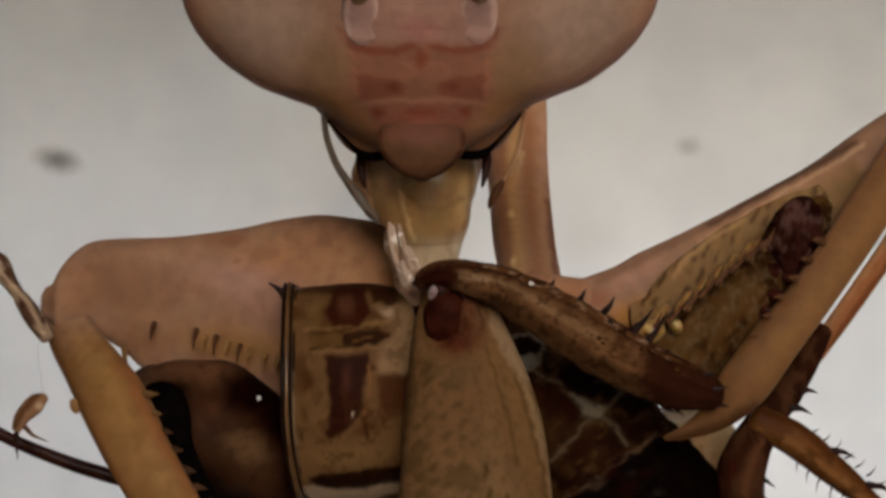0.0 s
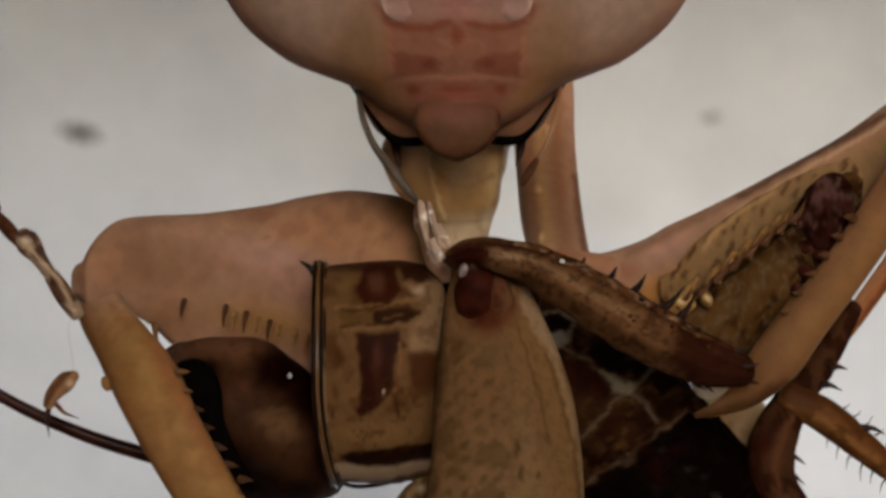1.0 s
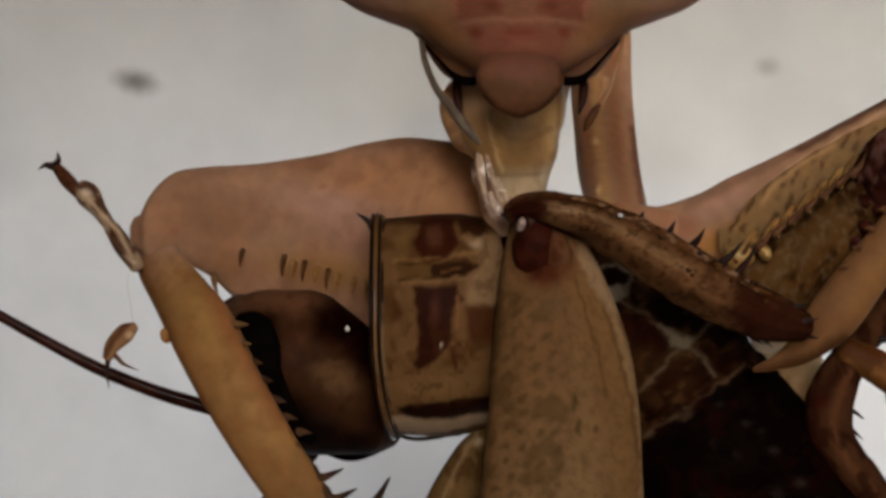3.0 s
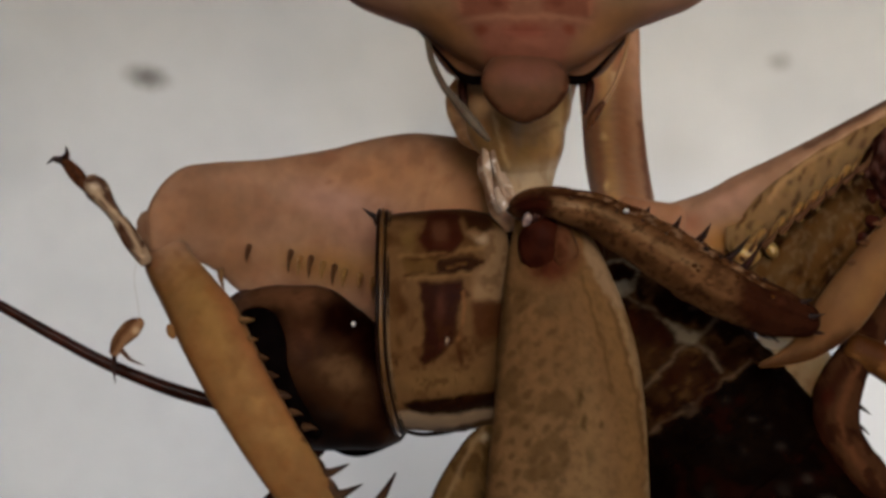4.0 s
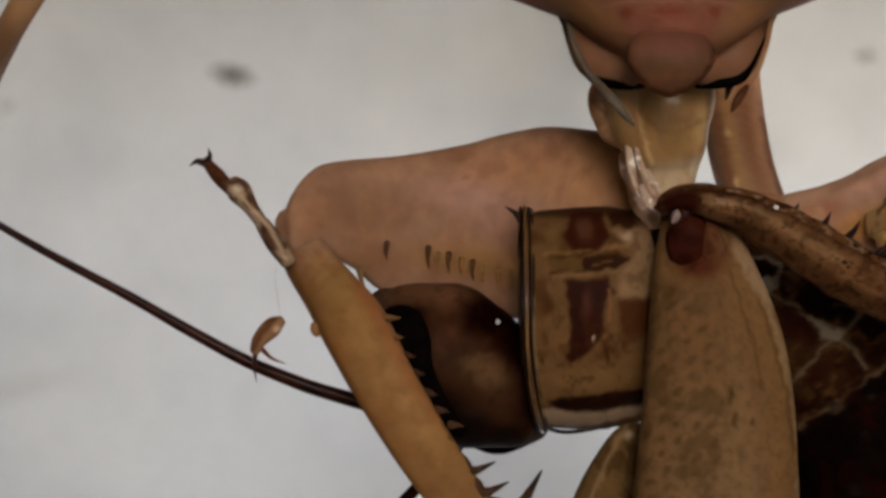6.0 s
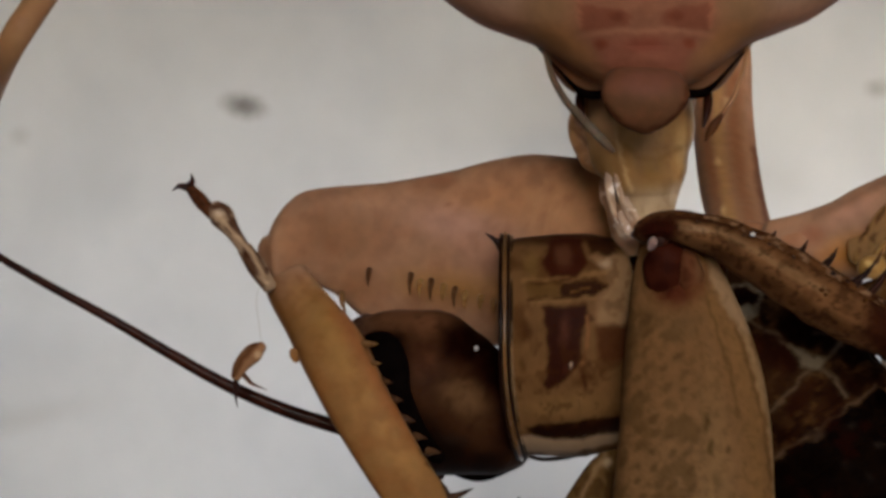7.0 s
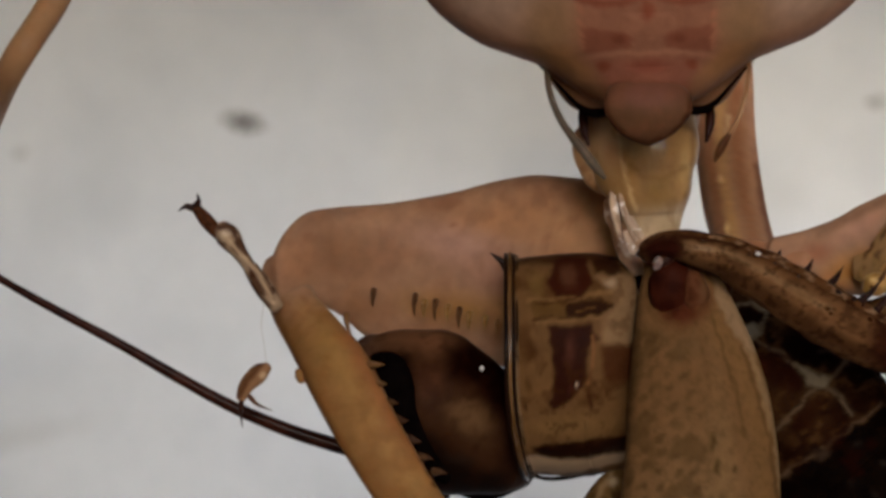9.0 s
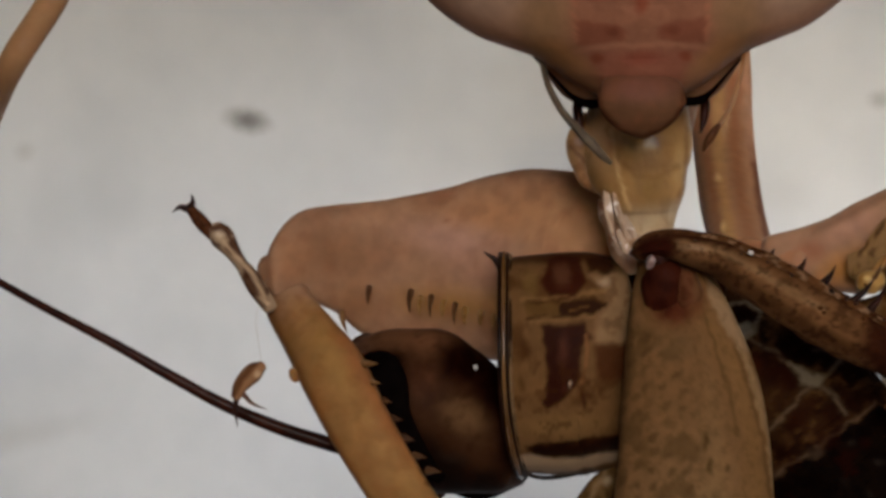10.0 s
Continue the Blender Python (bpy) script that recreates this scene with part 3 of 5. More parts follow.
# body behind the head, rising to the wall
part("neck", loft([(948, -60, -1.0, 70), (950, 40, 0.8, 62), (952, 110, 2.2, 60)], n=10, ring=18), M_NECK, mantis)
part("prothorax", loft([(955, 170, 2.6, 70), (952, 60, 4.5, 95), (950, -120, 8, 90), (948, -310, 14, 78), (945, -480, 19, 82)], n=24, ring=20), M_BODY, mantis)
part("abdomen", loft([(945, -480, 19, 110), (945, -600, 23, 190), (945, -760, 28, 210), (945, -900, 31, 180), (945, -1000, 33, 70)], n=24, ring=24), M_BODY, mantis)
for foot in ([(900, -440, 18), (300, -440, 12), (40, -330, 9), (-105, -92, 8), (-210, 88, 9), (-330, 480, 25), (-330, 620, 40.6)],
             [(990, -440, 18), (1500, -560, 14), (1900, -560, 14), (2150, -460, 22), (2400, -300, 40.6)],
             [(920, -560, 21), (560, -740, 18), (330, -700, 26), (200, -600, 40.6)],
             [(970, -560, 21), (1330, -740, 18), (1560, -700, 26), (1690, -600, 40.6)]):
    part("walking_leg", loft([(u, v, d, 20 if i < 2 or u > 0 else 27) for i, (u, v, d) in enumerate(foot)], n=36, ring=10), M_LEG, mantis)

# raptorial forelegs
# the pale lengthwise stripe and small bright spots are painted highlights
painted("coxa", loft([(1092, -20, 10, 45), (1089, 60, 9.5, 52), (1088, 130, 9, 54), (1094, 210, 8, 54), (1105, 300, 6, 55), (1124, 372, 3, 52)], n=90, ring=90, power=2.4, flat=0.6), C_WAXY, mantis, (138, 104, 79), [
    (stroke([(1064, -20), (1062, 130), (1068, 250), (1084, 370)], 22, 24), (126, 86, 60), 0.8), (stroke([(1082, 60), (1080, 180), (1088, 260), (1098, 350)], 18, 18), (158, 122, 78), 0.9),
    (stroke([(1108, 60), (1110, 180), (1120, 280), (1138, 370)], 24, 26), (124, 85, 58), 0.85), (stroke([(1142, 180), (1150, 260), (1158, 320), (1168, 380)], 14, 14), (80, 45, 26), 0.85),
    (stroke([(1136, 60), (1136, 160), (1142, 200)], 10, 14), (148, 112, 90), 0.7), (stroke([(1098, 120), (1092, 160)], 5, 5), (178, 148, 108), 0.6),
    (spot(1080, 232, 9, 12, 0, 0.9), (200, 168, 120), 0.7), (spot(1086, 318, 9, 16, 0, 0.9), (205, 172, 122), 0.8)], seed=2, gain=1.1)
part("coxa", loft([(925, 90, 3.2, 36), (918, 180, 3.2, 36), (908, 260, 3.0, 36), (885, 325, 2.6, 34)], n=16, ring=16), M_COXA, mantis)
part("trochanter", loft([(1120, 372, 1.4, 40), (1165, 378, 1.1, 36), (1215, 382, 0.9, 34)], n=10, ring=14), M_BODY, mantis)
# tan right end painted lighter against the head's shade; grey-pink highlight painted mid-face
femur_a = painted("femur", loft([(906, 334, 1.7, 50, 1.2), (888, 342, 1.7, 88, 0.76), (858, 350, 1.7, 108, 0.64), (810, 350, 1.7, 116, 0.60), (750, 377, 1.7, 149, 0.47), (700, 398, 1.7, 165), (650, 401, 1.7, 158), (600, 404, 1.7, 149), (500, 400, 1.7, 130), (440, 390, 1.6, 116), (396, 372, 1.5, 96), (344, 363, 1.2, 80, 0.65), (312, 374, 1.0, 70, 0.7), (290, 386, 0.9, 54, 0.8), (277, 392, 0.9, 34, 0.9)],
                                n=130, ring=130, flat=0.42, power=3.2, axis=Vector((-1, 0, 0))), C_WAXY, mantis, (120, 91, 71), [
    (spot(720, 300, 220, 70, -8, 0.9), (132, 95, 66), 0.8), (spot(850, 330, 150, 130, 0, 0.95), (158, 118, 84), 0.95), (spot(620, 350, 150, 54, 14, 0.9), (134, 103, 90), 0.85),
    (spot(660, 410, 90, 50, 30, 0.9), (122, 90, 74), 0.7), (spot(420, 370, 110, 80, 20, 0.9), (108, 78, 55), 0.8), (spot(600, 462, 170, 48, 10, 0.9), (118, 86, 46), 0.85),
    (spot(430, 450, 80, 50, 10, 0.9), (106, 76, 52), 0.8), (spot(590, 272, 34, 18, -8, 0.8), (98, 64, 46), 0.6), (spot(598, 312, 12, 6, 0, 0.8), (96, 62, 44), 0.5),
    (stroke([(300, 336), (350, 290), (420, 284)], 14, 22), (98, 74, 58), 0.5), (spot(320, 370, 60, 70, 0, 0.9), (120, 88, 64), 0.8), (spot(680, 470, 40, 60, 0, 0.9), (124, 92, 56), 0.6),
    (flecks(30, 3, 0.5, 0.72), (104, 72, 52), 0.35)], "broad pink-tan raptorial femur with spined lower edge", pivot=at(300, 400, 1.2), seed=5)
for i, (u, v, l) in enumerate(((452, 428, 26), (526, 438, 34), (543, 450, 26), (562, 448, 34), (584, 458, 26), (604, 462, 34), (622, 470, 28), (650, 478, 22), (672, 486, 18))):
    spine(femur_a, (u + 3, v - 4, 1.15), (u - 2, v + l, 0.2), 5.5, M_DARKSPINE if i in (0, 1, 3, 5) else M_SPINE, 0.05)
spine(femur_a, (404, 466, 1.0), (411, 504, 0.4), 7, M_TOOTH, 0.05)
# paler patch below the knee paints in light on the upper part
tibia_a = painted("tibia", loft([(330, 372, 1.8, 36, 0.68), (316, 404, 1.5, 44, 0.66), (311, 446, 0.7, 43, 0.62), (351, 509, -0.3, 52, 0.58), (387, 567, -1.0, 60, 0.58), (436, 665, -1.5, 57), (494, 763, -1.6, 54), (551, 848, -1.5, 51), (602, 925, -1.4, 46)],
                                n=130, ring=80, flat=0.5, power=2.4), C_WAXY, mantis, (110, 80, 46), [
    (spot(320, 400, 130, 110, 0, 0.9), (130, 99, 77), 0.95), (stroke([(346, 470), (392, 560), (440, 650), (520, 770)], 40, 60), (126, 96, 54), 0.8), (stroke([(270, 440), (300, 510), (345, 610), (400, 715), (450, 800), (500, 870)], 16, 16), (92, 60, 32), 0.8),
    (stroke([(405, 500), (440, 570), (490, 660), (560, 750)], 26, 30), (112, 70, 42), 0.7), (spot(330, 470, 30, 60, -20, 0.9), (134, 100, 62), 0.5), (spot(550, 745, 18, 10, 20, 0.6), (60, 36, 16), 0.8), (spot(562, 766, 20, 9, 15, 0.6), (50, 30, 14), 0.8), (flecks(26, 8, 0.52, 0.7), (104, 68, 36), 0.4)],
                  "yellow-ochre translucent raptorial tibia with comb of spines", seed=6, gain=0.92)
part("tubercle", ball(319, 572, -0.9, 9, 14, 0.08, -20), M_TIBIA, tibia_a)
for a, b in (((432, 557), (466, 551)), ((444, 587), (471, 586)), ((461, 617), (492, 620)), ((485, 651), (510, 651)), ((508, 685), (532, 688)), ((534, 714), (553, 719)), ((558, 740), (578, 744))):
    spine(tibia_a, (a[0] - 4, a[1] + 1, max(-1.5, -1.0 - 0.005 * (a[1] - 557))), (*b, -1.6), 12 if a[1] < 700 else 8, M_TOOTH if a[1] < 600 else M_CLAWTAN, -0.06, "tooth")
for a, b, w, bend in (((560, 796, -1.5), (634, 806, -1.6), 15, 0.30), ((580, 834, -1.5), (657, 842, -1.6), 16, 0.30), ((594, 884, -1.4), (716, 822, -1.5), 21, 0.30)):
    spine(tibia_a, a, b, w, M_CLAWTAN, bend, "claw")
RIDGE = stroke([(1372, 338), (1396, 306), (1440, 270), (1520, 222), (1620, 162), (1720, 104)], 6, 6)
femur_b = painted("femur", loft([(1160, 390, 1.0, 36), (1240, 389, 1.0, 55), (1330, 377, 1.0, 80), (1440, 324, 0.9, 78), (1550, 265, 0.8, 76), (1660, 206, 0.7, 77), (1770, 138, 0.5, 84), (1860, 72, 0.2, 72), (1905, 40, 0.0, 34)],
                                n=130, ring=80, flat=0.55, power=2.4), C_WAXY, mantis, (124, 95, 75), [
    (spot(1300, 340, 90, 34, -28, 0.9), (134, 102, 86), 0.8), (spot(1300, 410, 90, 44, -20, 0.9), (134, 94, 46), 0.9), (patch([(1376, 345), (1420, 290), (1700, 130), (1760, 200), (1480, 420), (1380, 470)], 20), (106, 82, 50), 0.9),
    (stroke([(1240, 348), (1330, 304), (1440, 246)], 10, 14), (98, 74, 58), 0.6), (stroke([(1440, 246), (1500, 212), (1600, 158), (1700, 100)], 12, 10), (64, 46, 34), 0.8), (RIDGE, (164, 132, 104), 0.8), (spot(1235, 380, 40, 30, 0, 0.9), (116, 74, 52), 0.7), (spot(1600, 190, 160, 30, -30, 0.9), (130, 98, 74), 0.6)],
                  "pink-tan raptorial femur with ochre spined inner edge", seed=7, gain=1.0)
FINGERS = [(1344, 436), (1382, 414), (1412, 390), (1440, 368), (1468, 346), (1496, 324), (1524, 302), (1548, 284)]
painted("spine_ridge", loft([(1300, 408, 0.45, 20), (1345, 404, 0.40, 40), (1395, 366, 0.36, 52), (1440, 332, 0.34, 54), (1490, 298, 0.32, 52), (1560, 250, 0.3, 46), (1650, 196, 0.25, 26)], n=110, ring=60, flat=0.25, lump=0.08), C_WAXY, femur_b, (110, 85, 54), [
    (dashes((24, 44), 6, 20, 28, 3), (50, 30, 14), 0.9), (flecks(16, 5, 0.5, 0.64), (124, 98, 58), 0.5), (stroke([(1376, 340), (1400, 306), (1440, 274), (1500, 238)], 9, 10), (150, 118, 80), 0.7)], "ochre ridge carrying the spines", seed=8, gain=0.85)
for i, (u, v) in enumerate(FINGERS):
    spine(femur_b, (u + 20, v - 40, -0.1), (u - 8, v + (4 if i < 2 else 12), -1.0), 9, M_SPINE, 0.08)
    spine(femur_b, (u - 16, v + 6, -1.0), (u + 12, v - 34, -1.05), 7, M_DARKSPINE, 0.1, "bristle")
# each lobe carries a painted highlight at its upper left
for k, (u, v, ru, rv) in enumerate(((1336, 436, 26, 21), (1380, 428, 11, 15))):
    painted("spine_lobe", ball(u, v, -0.85, ru, rv, 0.22, -20, 0.15, seg=28), C_WET, femur_b, (132, 104, 58), [(flecks(12, k, 0.48, 0.64), (116, 86, 42), 0.6), (spot(u - ru * 0.3, v - rv * 0.3, ru * 0.4, rv * 0.4, 0, 0.8), (176, 150, 100), 0.7)], "swollen yellow base of a spine", seed=k)
tibia_b = painted("tibia", loft([(1890, 0, -0.2, 46), (1768, 170, -0.8, 43), (1682, 298, -1.1, 41), (1616, 390, -1.2, 41), (1558, 462, -1.2, 44), (1502, 536, -1.2, 46), (1452, 590, -1.2, 30), (1404, 618, -1.2, 15), (1360, 632, -1.2, 5)],
                                n=120, ring=70, flat=0.55), C_WAXY, mantis, (93, 66, 41), [
    (stroke([(1890, 20), (1768, 190), (1640, 380), (1540, 510)], 44, 60), (116, 84, 48), 0.7), (stroke([(1840, 0), (1726, 150), (1600, 340)], 20, 30), (122, 88, 64), 0.6), (stroke([(1520, 580), (1450, 616), (1360, 636)], 24, 24), (48, 29, 14), 0.85), (spot(1460, 560, 70, 36, -45, 0.9), (84, 58, 32), 0.7)],
                  "ochre raptorial tibia ending in a hooked claw", seed=9, gain=0.9)
for i in range(6):
    u, v = 1636 - i * 23, 276 + i * 34
    spine(tibia_b, (u + 10, v + 8, -1.2), (u - 9, v + 3, -1.5), 9, M_DARKSPINE, 0.1, "tooth")
painted("tarsus", loft([(1860, 140, 0.6, 16), (1756, 304, 0.7, 19), (1642, 462, 0.8, 18), (1590, 530, 0.8, 14)], n=50, ring=24), C_WAXY, mantis, (116, 76, 46), [(stroke([(1850, 130), (1746, 296), (1632, 456), (1580, 524)], 12, 12), (148, 112, 78), 0.7), (stroke([(1870, 150), (1768, 314), (1652, 472)], 10, 10), (70, 40, 22), 0.7)])

# ---- cricket in the mantis's grip ----
cricket = tagged(new("cricket"), "dark brown patterned cricket held and being eaten by a mantis", "cricket")
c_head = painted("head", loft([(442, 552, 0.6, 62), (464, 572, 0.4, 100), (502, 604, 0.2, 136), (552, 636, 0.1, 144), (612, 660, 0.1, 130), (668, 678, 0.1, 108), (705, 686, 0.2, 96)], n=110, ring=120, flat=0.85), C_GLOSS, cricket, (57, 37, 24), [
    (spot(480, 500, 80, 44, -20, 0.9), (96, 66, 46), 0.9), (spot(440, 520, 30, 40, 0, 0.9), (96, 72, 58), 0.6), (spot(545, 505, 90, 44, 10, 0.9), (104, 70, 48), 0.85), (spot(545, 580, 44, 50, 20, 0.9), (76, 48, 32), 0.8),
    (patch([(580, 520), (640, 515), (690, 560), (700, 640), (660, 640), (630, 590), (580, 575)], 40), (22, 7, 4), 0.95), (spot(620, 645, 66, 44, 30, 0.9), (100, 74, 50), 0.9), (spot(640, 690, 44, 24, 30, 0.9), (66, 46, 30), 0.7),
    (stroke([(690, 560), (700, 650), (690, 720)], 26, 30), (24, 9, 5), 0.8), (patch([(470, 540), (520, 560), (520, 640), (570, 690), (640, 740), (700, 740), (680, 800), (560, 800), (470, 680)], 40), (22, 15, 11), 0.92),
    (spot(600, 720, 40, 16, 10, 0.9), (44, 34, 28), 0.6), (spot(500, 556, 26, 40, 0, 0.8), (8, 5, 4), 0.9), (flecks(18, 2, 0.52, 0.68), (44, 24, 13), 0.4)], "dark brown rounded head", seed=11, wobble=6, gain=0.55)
part("compound_eye", loft([(446, 546, -0.75, 14), (472, 560, -1.0, 34), (480, 596, -1.15, 42), (490, 640, -1.2, 36), (516, 688, -1.22, 28), (548, 730, -1.15, 20), (580, 756, -1.0, 10)], n=30, ring=24, flat=0.45), M_BLACK, c_head, "black compound eye")
# a pale bead stands in for the bright reflection on the head
part("head_glint", ball(641, 559, -1.21, 4, 5, 0.04, 0, 0.2, seg=10), M_GLINT, c_head, "tiny pale bead standing in for a glint")
part("mandible", loft([(600, 768, 0.3, 14), (650, 775, 0.2, 20), (712, 756, 0.2, 16)], n=12, ring=14), M_BLACK, c_head, "glossy black mouthpart")
feeler = part("antenna", loft([(470, 720, 1.4, 13), (390, 697, 1.4, 13), (300, 668, 1.4, 12), (200, 625, 1.4, 11), (100, 570, 1.4, 10), (0, 512, 1.4, 9), (-200, 402, 1.4, 7), (-420, 260, 1.4, 5), (-700, 60, 1.4, 3)], n=50, ring=10), M_ANTENNA, c_head, "long dark brown antenna", pivot=at(470, 720, 1.4))
part("antenna", loft([(580, 780, 1.2, 12), (505, 858, 1.4, 11), (430, 935, 1.6, 9), (300, 1050, 2.0, 6)], n=20, ring=10), M_ANTENNA, c_head, "long dark brown antenna")
pron = loft([(690, 556, -0.2, 194, 0.78), (704, 556, -0.2, 190, 0.78), (740, 555, -0.2, 193, 0.8), (800, 553, -0.2, 196, 0.82), (870, 545, -0.2, 190, 0.82), (930, 535, -0.2, 170, 0.8)], n=110, ring=240, power=2.3, cap=0.05)
for q in pron.verts:
    low = max(0.0, (-q.co.z / (UNIT * MM) + 441 - 556) / 195)
    q.co.x += 28 * low * low * UNIT * MM * (1 if q.co.x < 0.0003 else 0.3)
RING = [(771, 360), (825, 360), (838, 408), (816, 434), (773, 434), (758, 408)]
WEDGE = [(758, 485), (833, 482), (849, 505), (828, 524), (823, 576), (800, 615), (768, 631), (757, 621), (771, 576), (762, 524)]
BAND = [(724, 698), (770, 692), (813, 686), (900, 676), (900, 704), (820, 718), (749, 716)]
pronotum = painted("pronotum", pron, C_GLOSS, cricket, (88, 64, 40), [
    (flecks(34, 1, 0.46, 0.66), (62, 41, 23), 0.8), (spot(800, 660, 130, 34, -3, 0.9), (100, 76, 46), 0.7), (patch([(700, 340), (900, 340), (880, 372), (704, 374)], 16), (48, 28, 16), 0.85),
    (patch([(846, 398), (920, 386), (920, 524), (852, 514), (858, 470), (880, 440)], 20), (114, 90, 64), 0.9), (flecks(13, 8, 0.5, 0.64, inside=spot(885, 450, 40, 70, 0, 0.5)), (86, 64, 42), 0.7), (spot(868, 408, 16, 10, 0, 0.8), (150, 128, 105), 0.7), (spot(738, 410, 22, 36, 0, 0.9), (96, 74, 42), 0.7),
    (stroke([(722, 440), (800, 436), (868, 424)], 8, 9), (108, 82, 50), 0.65), (patch(RING, 10), (46, 22, 15), 0.95), (spot(795, 396, 24, 30, 0, 0.7), (74, 48, 34), 0.8), (spot(795, 420, 20, 8, 0, 0.8), (60, 34, 24), 0.6),
    (patch([(836, 366), (878, 362), (890, 386), (876, 398), (856, 386), (842, 392)], 10), (36, 18, 11), 0.9), (patch([(728, 446), (790, 442), (790, 468), (734, 470)], 8), (76, 56, 30), 0.8),
    (stroke([(730, 445), (790, 440), (850, 438), (872, 446), (850, 462), (790, 470), (732, 472)], 5, 5), (44, 24, 10), 0.75), (patch([(788, 446), (850, 440), (872, 448), (848, 464), (790, 468)], 6), (32, 15, 8), 0.9),
    (stroke([(806, 458), (842, 453)], 2.5, 4), (92, 64, 34), 0.7), (stroke([(740, 478), (800, 474), (850, 470)], 6, 8), (110, 84, 52), 0.65), (patch(WEDGE, 10), (38, 18, 13), 0.96), (spot(796, 528, 17, 46, 4, 0.8), (64, 38, 29), 0.8),
    (spot(797, 596, 9, 16, 10, 0.9), (62, 34, 26), 0.6), (stroke([(838, 500), (836, 548), (828, 584)], 5, 6), (112, 76, 46), 0.7), (patch([(850, 520), (920, 514), (920, 582), (856, 578)], 14), (58, 34, 19), 0.92),
    (spot(728, 530, 18, 30, 0, 0.9), (58, 36, 18), 0.8), (spot(722, 590, 9, 22, 0, 0.9), (60, 40, 18), 0.7), (spot(716, 628, 6, 10, 0, 0.8), (40, 22, 10), 0.8), (spot(830, 618, 7, 30, -8, 0.8), (46, 24, 12), 0.85), (spot(838, 586, 6, 9, 0, 0.8), (44, 22, 12), 0.8),
    (spot(752, 636, 12, 7, 0, 0.8), (58, 36, 18), 0.6), (spot(806, 587, 4, 5, 0, 0.8), (190, 165, 140), 0.8), (stroke([(728, 726), (780, 733), (840, 722), (900, 704)], 30, 10), (138, 116, 92), 0.9), (patch(BAND, 9), (26, 12, 7), 0.97),
    (flecks(12, 6, 0.56, 0.66, inside=spot(800, 610, 110, 120, 0, 0.5)), (54, 32, 16), 0.5)], "glossy translucent pronotum with dark brown pattern", seed=12, wobble=5, gain=0.76)
part("front_rim", hoop(687, 556, -0.2, 197, 155, 3.6, 30), M_RIMDARK, pronotum)
part("front_rim", hoop(694, 556, -0.2, 200, 158, 3.0, 30), M_RIMPALE, pronotum, "glossy pale rim")
part("front_rim", hoop(700, 556, -0.2, 197, 155, 2.8, 30), M_RIMDARK, pronotum)
part("front_rim", hoop(706, 556, -0.2, 195, 154, 2.6, 29), M_RIMGREY, pronotum, "narrow grey rim")
part("lower_rim", loft([(718, 738, -0.4, 3.4), (735, 749, -0.4, 3.6), (765, 755, -0.4, 3.8), (812, 749, -0.4, 3.8), (850, 736, -0.4, 3.6), (892, 716, -0.4, 3.4)], n=24, ring=8), M_RIMDARK, pronotum)
spine(pronotum, (694, 390, -0.6), (657, 355, -0.7), 10, M_DARKLEG, 0.08, "spur")
painted("flesh", loft([(936, 84, -0.6, 84), (932, 128, -0.6, 94), (930, 170, -0.7, 97), (933, 212, -0.7, 91), (940, 250, -0.7, 74), (942, 285, -0.6, 58), (942, 322, -0.6, 50), (944, 350, -0.6, 52)], n=110, ring=110, lump=0.03, flat=0.7), C_WET, cricket, (120, 92, 56), [
    (spot(868, 150, 52, 90, 0, 0.9), (158, 124, 88), 0.9), (spot(950, 235, 50, 50, 0, 0.9), (104, 80, 40), 0.8), (spot(1004, 205, 24, 70, 10, 0.9), (150, 122, 80), 0.7), (patch([(860, 290), (1020, 270), (1020, 360), (860, 360)], 40), (140, 122, 98), 0.85),
    (spot(990, 290, 20, 24, 0, 0.9), (168, 150, 126), 0.5), (stroke([(884, 130), (890, 190), (900, 240), (914, 280)], 6, 6), (176, 146, 104), 0.7), (stroke([(905, 200), (930, 224), (960, 226), (1000, 205)], 8, 10), (100, 74, 36), 0.6), (stroke([(1018, 140), (1014, 220), (1004, 260)], 8, 8), (90, 64, 34), 0.6),
    (flecks(12, 4, 0.5, 0.66, 80, 3.0), (104, 78, 46), 0.4), (spot(935, 300, 14, 24, 30, 0.9), (124, 106, 86), 0.6)], "yellowish translucent torn flesh under the mantis jaws", seed=13, gain=1.1)
# the greyish oval on the flap is a painted wet highlight
painted("flesh_flap", loft([(842, 118, -0.6, 14), (832, 150, -0.7, 22), (830, 185, -0.7, 22), (842, 215, -0.6, 24), (866, 240, -0.5, 18)], n=50, ring=40, lump=0.3), C_WET, cricket, (140, 106, 72), [
    (flecks(14, 3, 0.48, 0.6), (116, 84, 54), 0.7), (spot(826, 160, 12, 12, 0, 0.8), (150, 124, 110), 0.6), (stroke([(812, 170), (840, 200), (860, 236)], 7, 6), (80, 54, 32), 0.6)], "torn tan flap of wet flesh")
# near-white flecks on the strands are glints put into the colour
for k, rows in enumerate(([(872, 236, -0.9, 6), (876, 270, -1.1, 9), (882, 310, -1.3, 9), (892, 346, -1.5, 5)], [(886, 240, -1.0, 5), (892, 276, -1.2, 8), (902, 306, -1.5, 9), (914, 334, -1.7, 6)], [(904, 292, -1.3, 7), (912, 312, -1.6, 10), (924, 330, -1.8, 6)],
                          [(894, 318, -1.5, 8), (900, 338, -1.7, 12), (912, 356, -1.8, 7)])):
    painted("membrane", loft([(u, v, d, w * 0.7) for u, v, d, w in rows], n=36, ring=20, lump=0.7, flat=0.4), C_WET, cricket, (158, 132, 112), [(flecks(10, k, 0.45, 0.6, 80, 3), (126, 100, 80), 0.7), (flecks(9, k + 5, 0.64, 0.72), (215, 200, 190), 0.8)], "pale glistening membrane", seed=k)
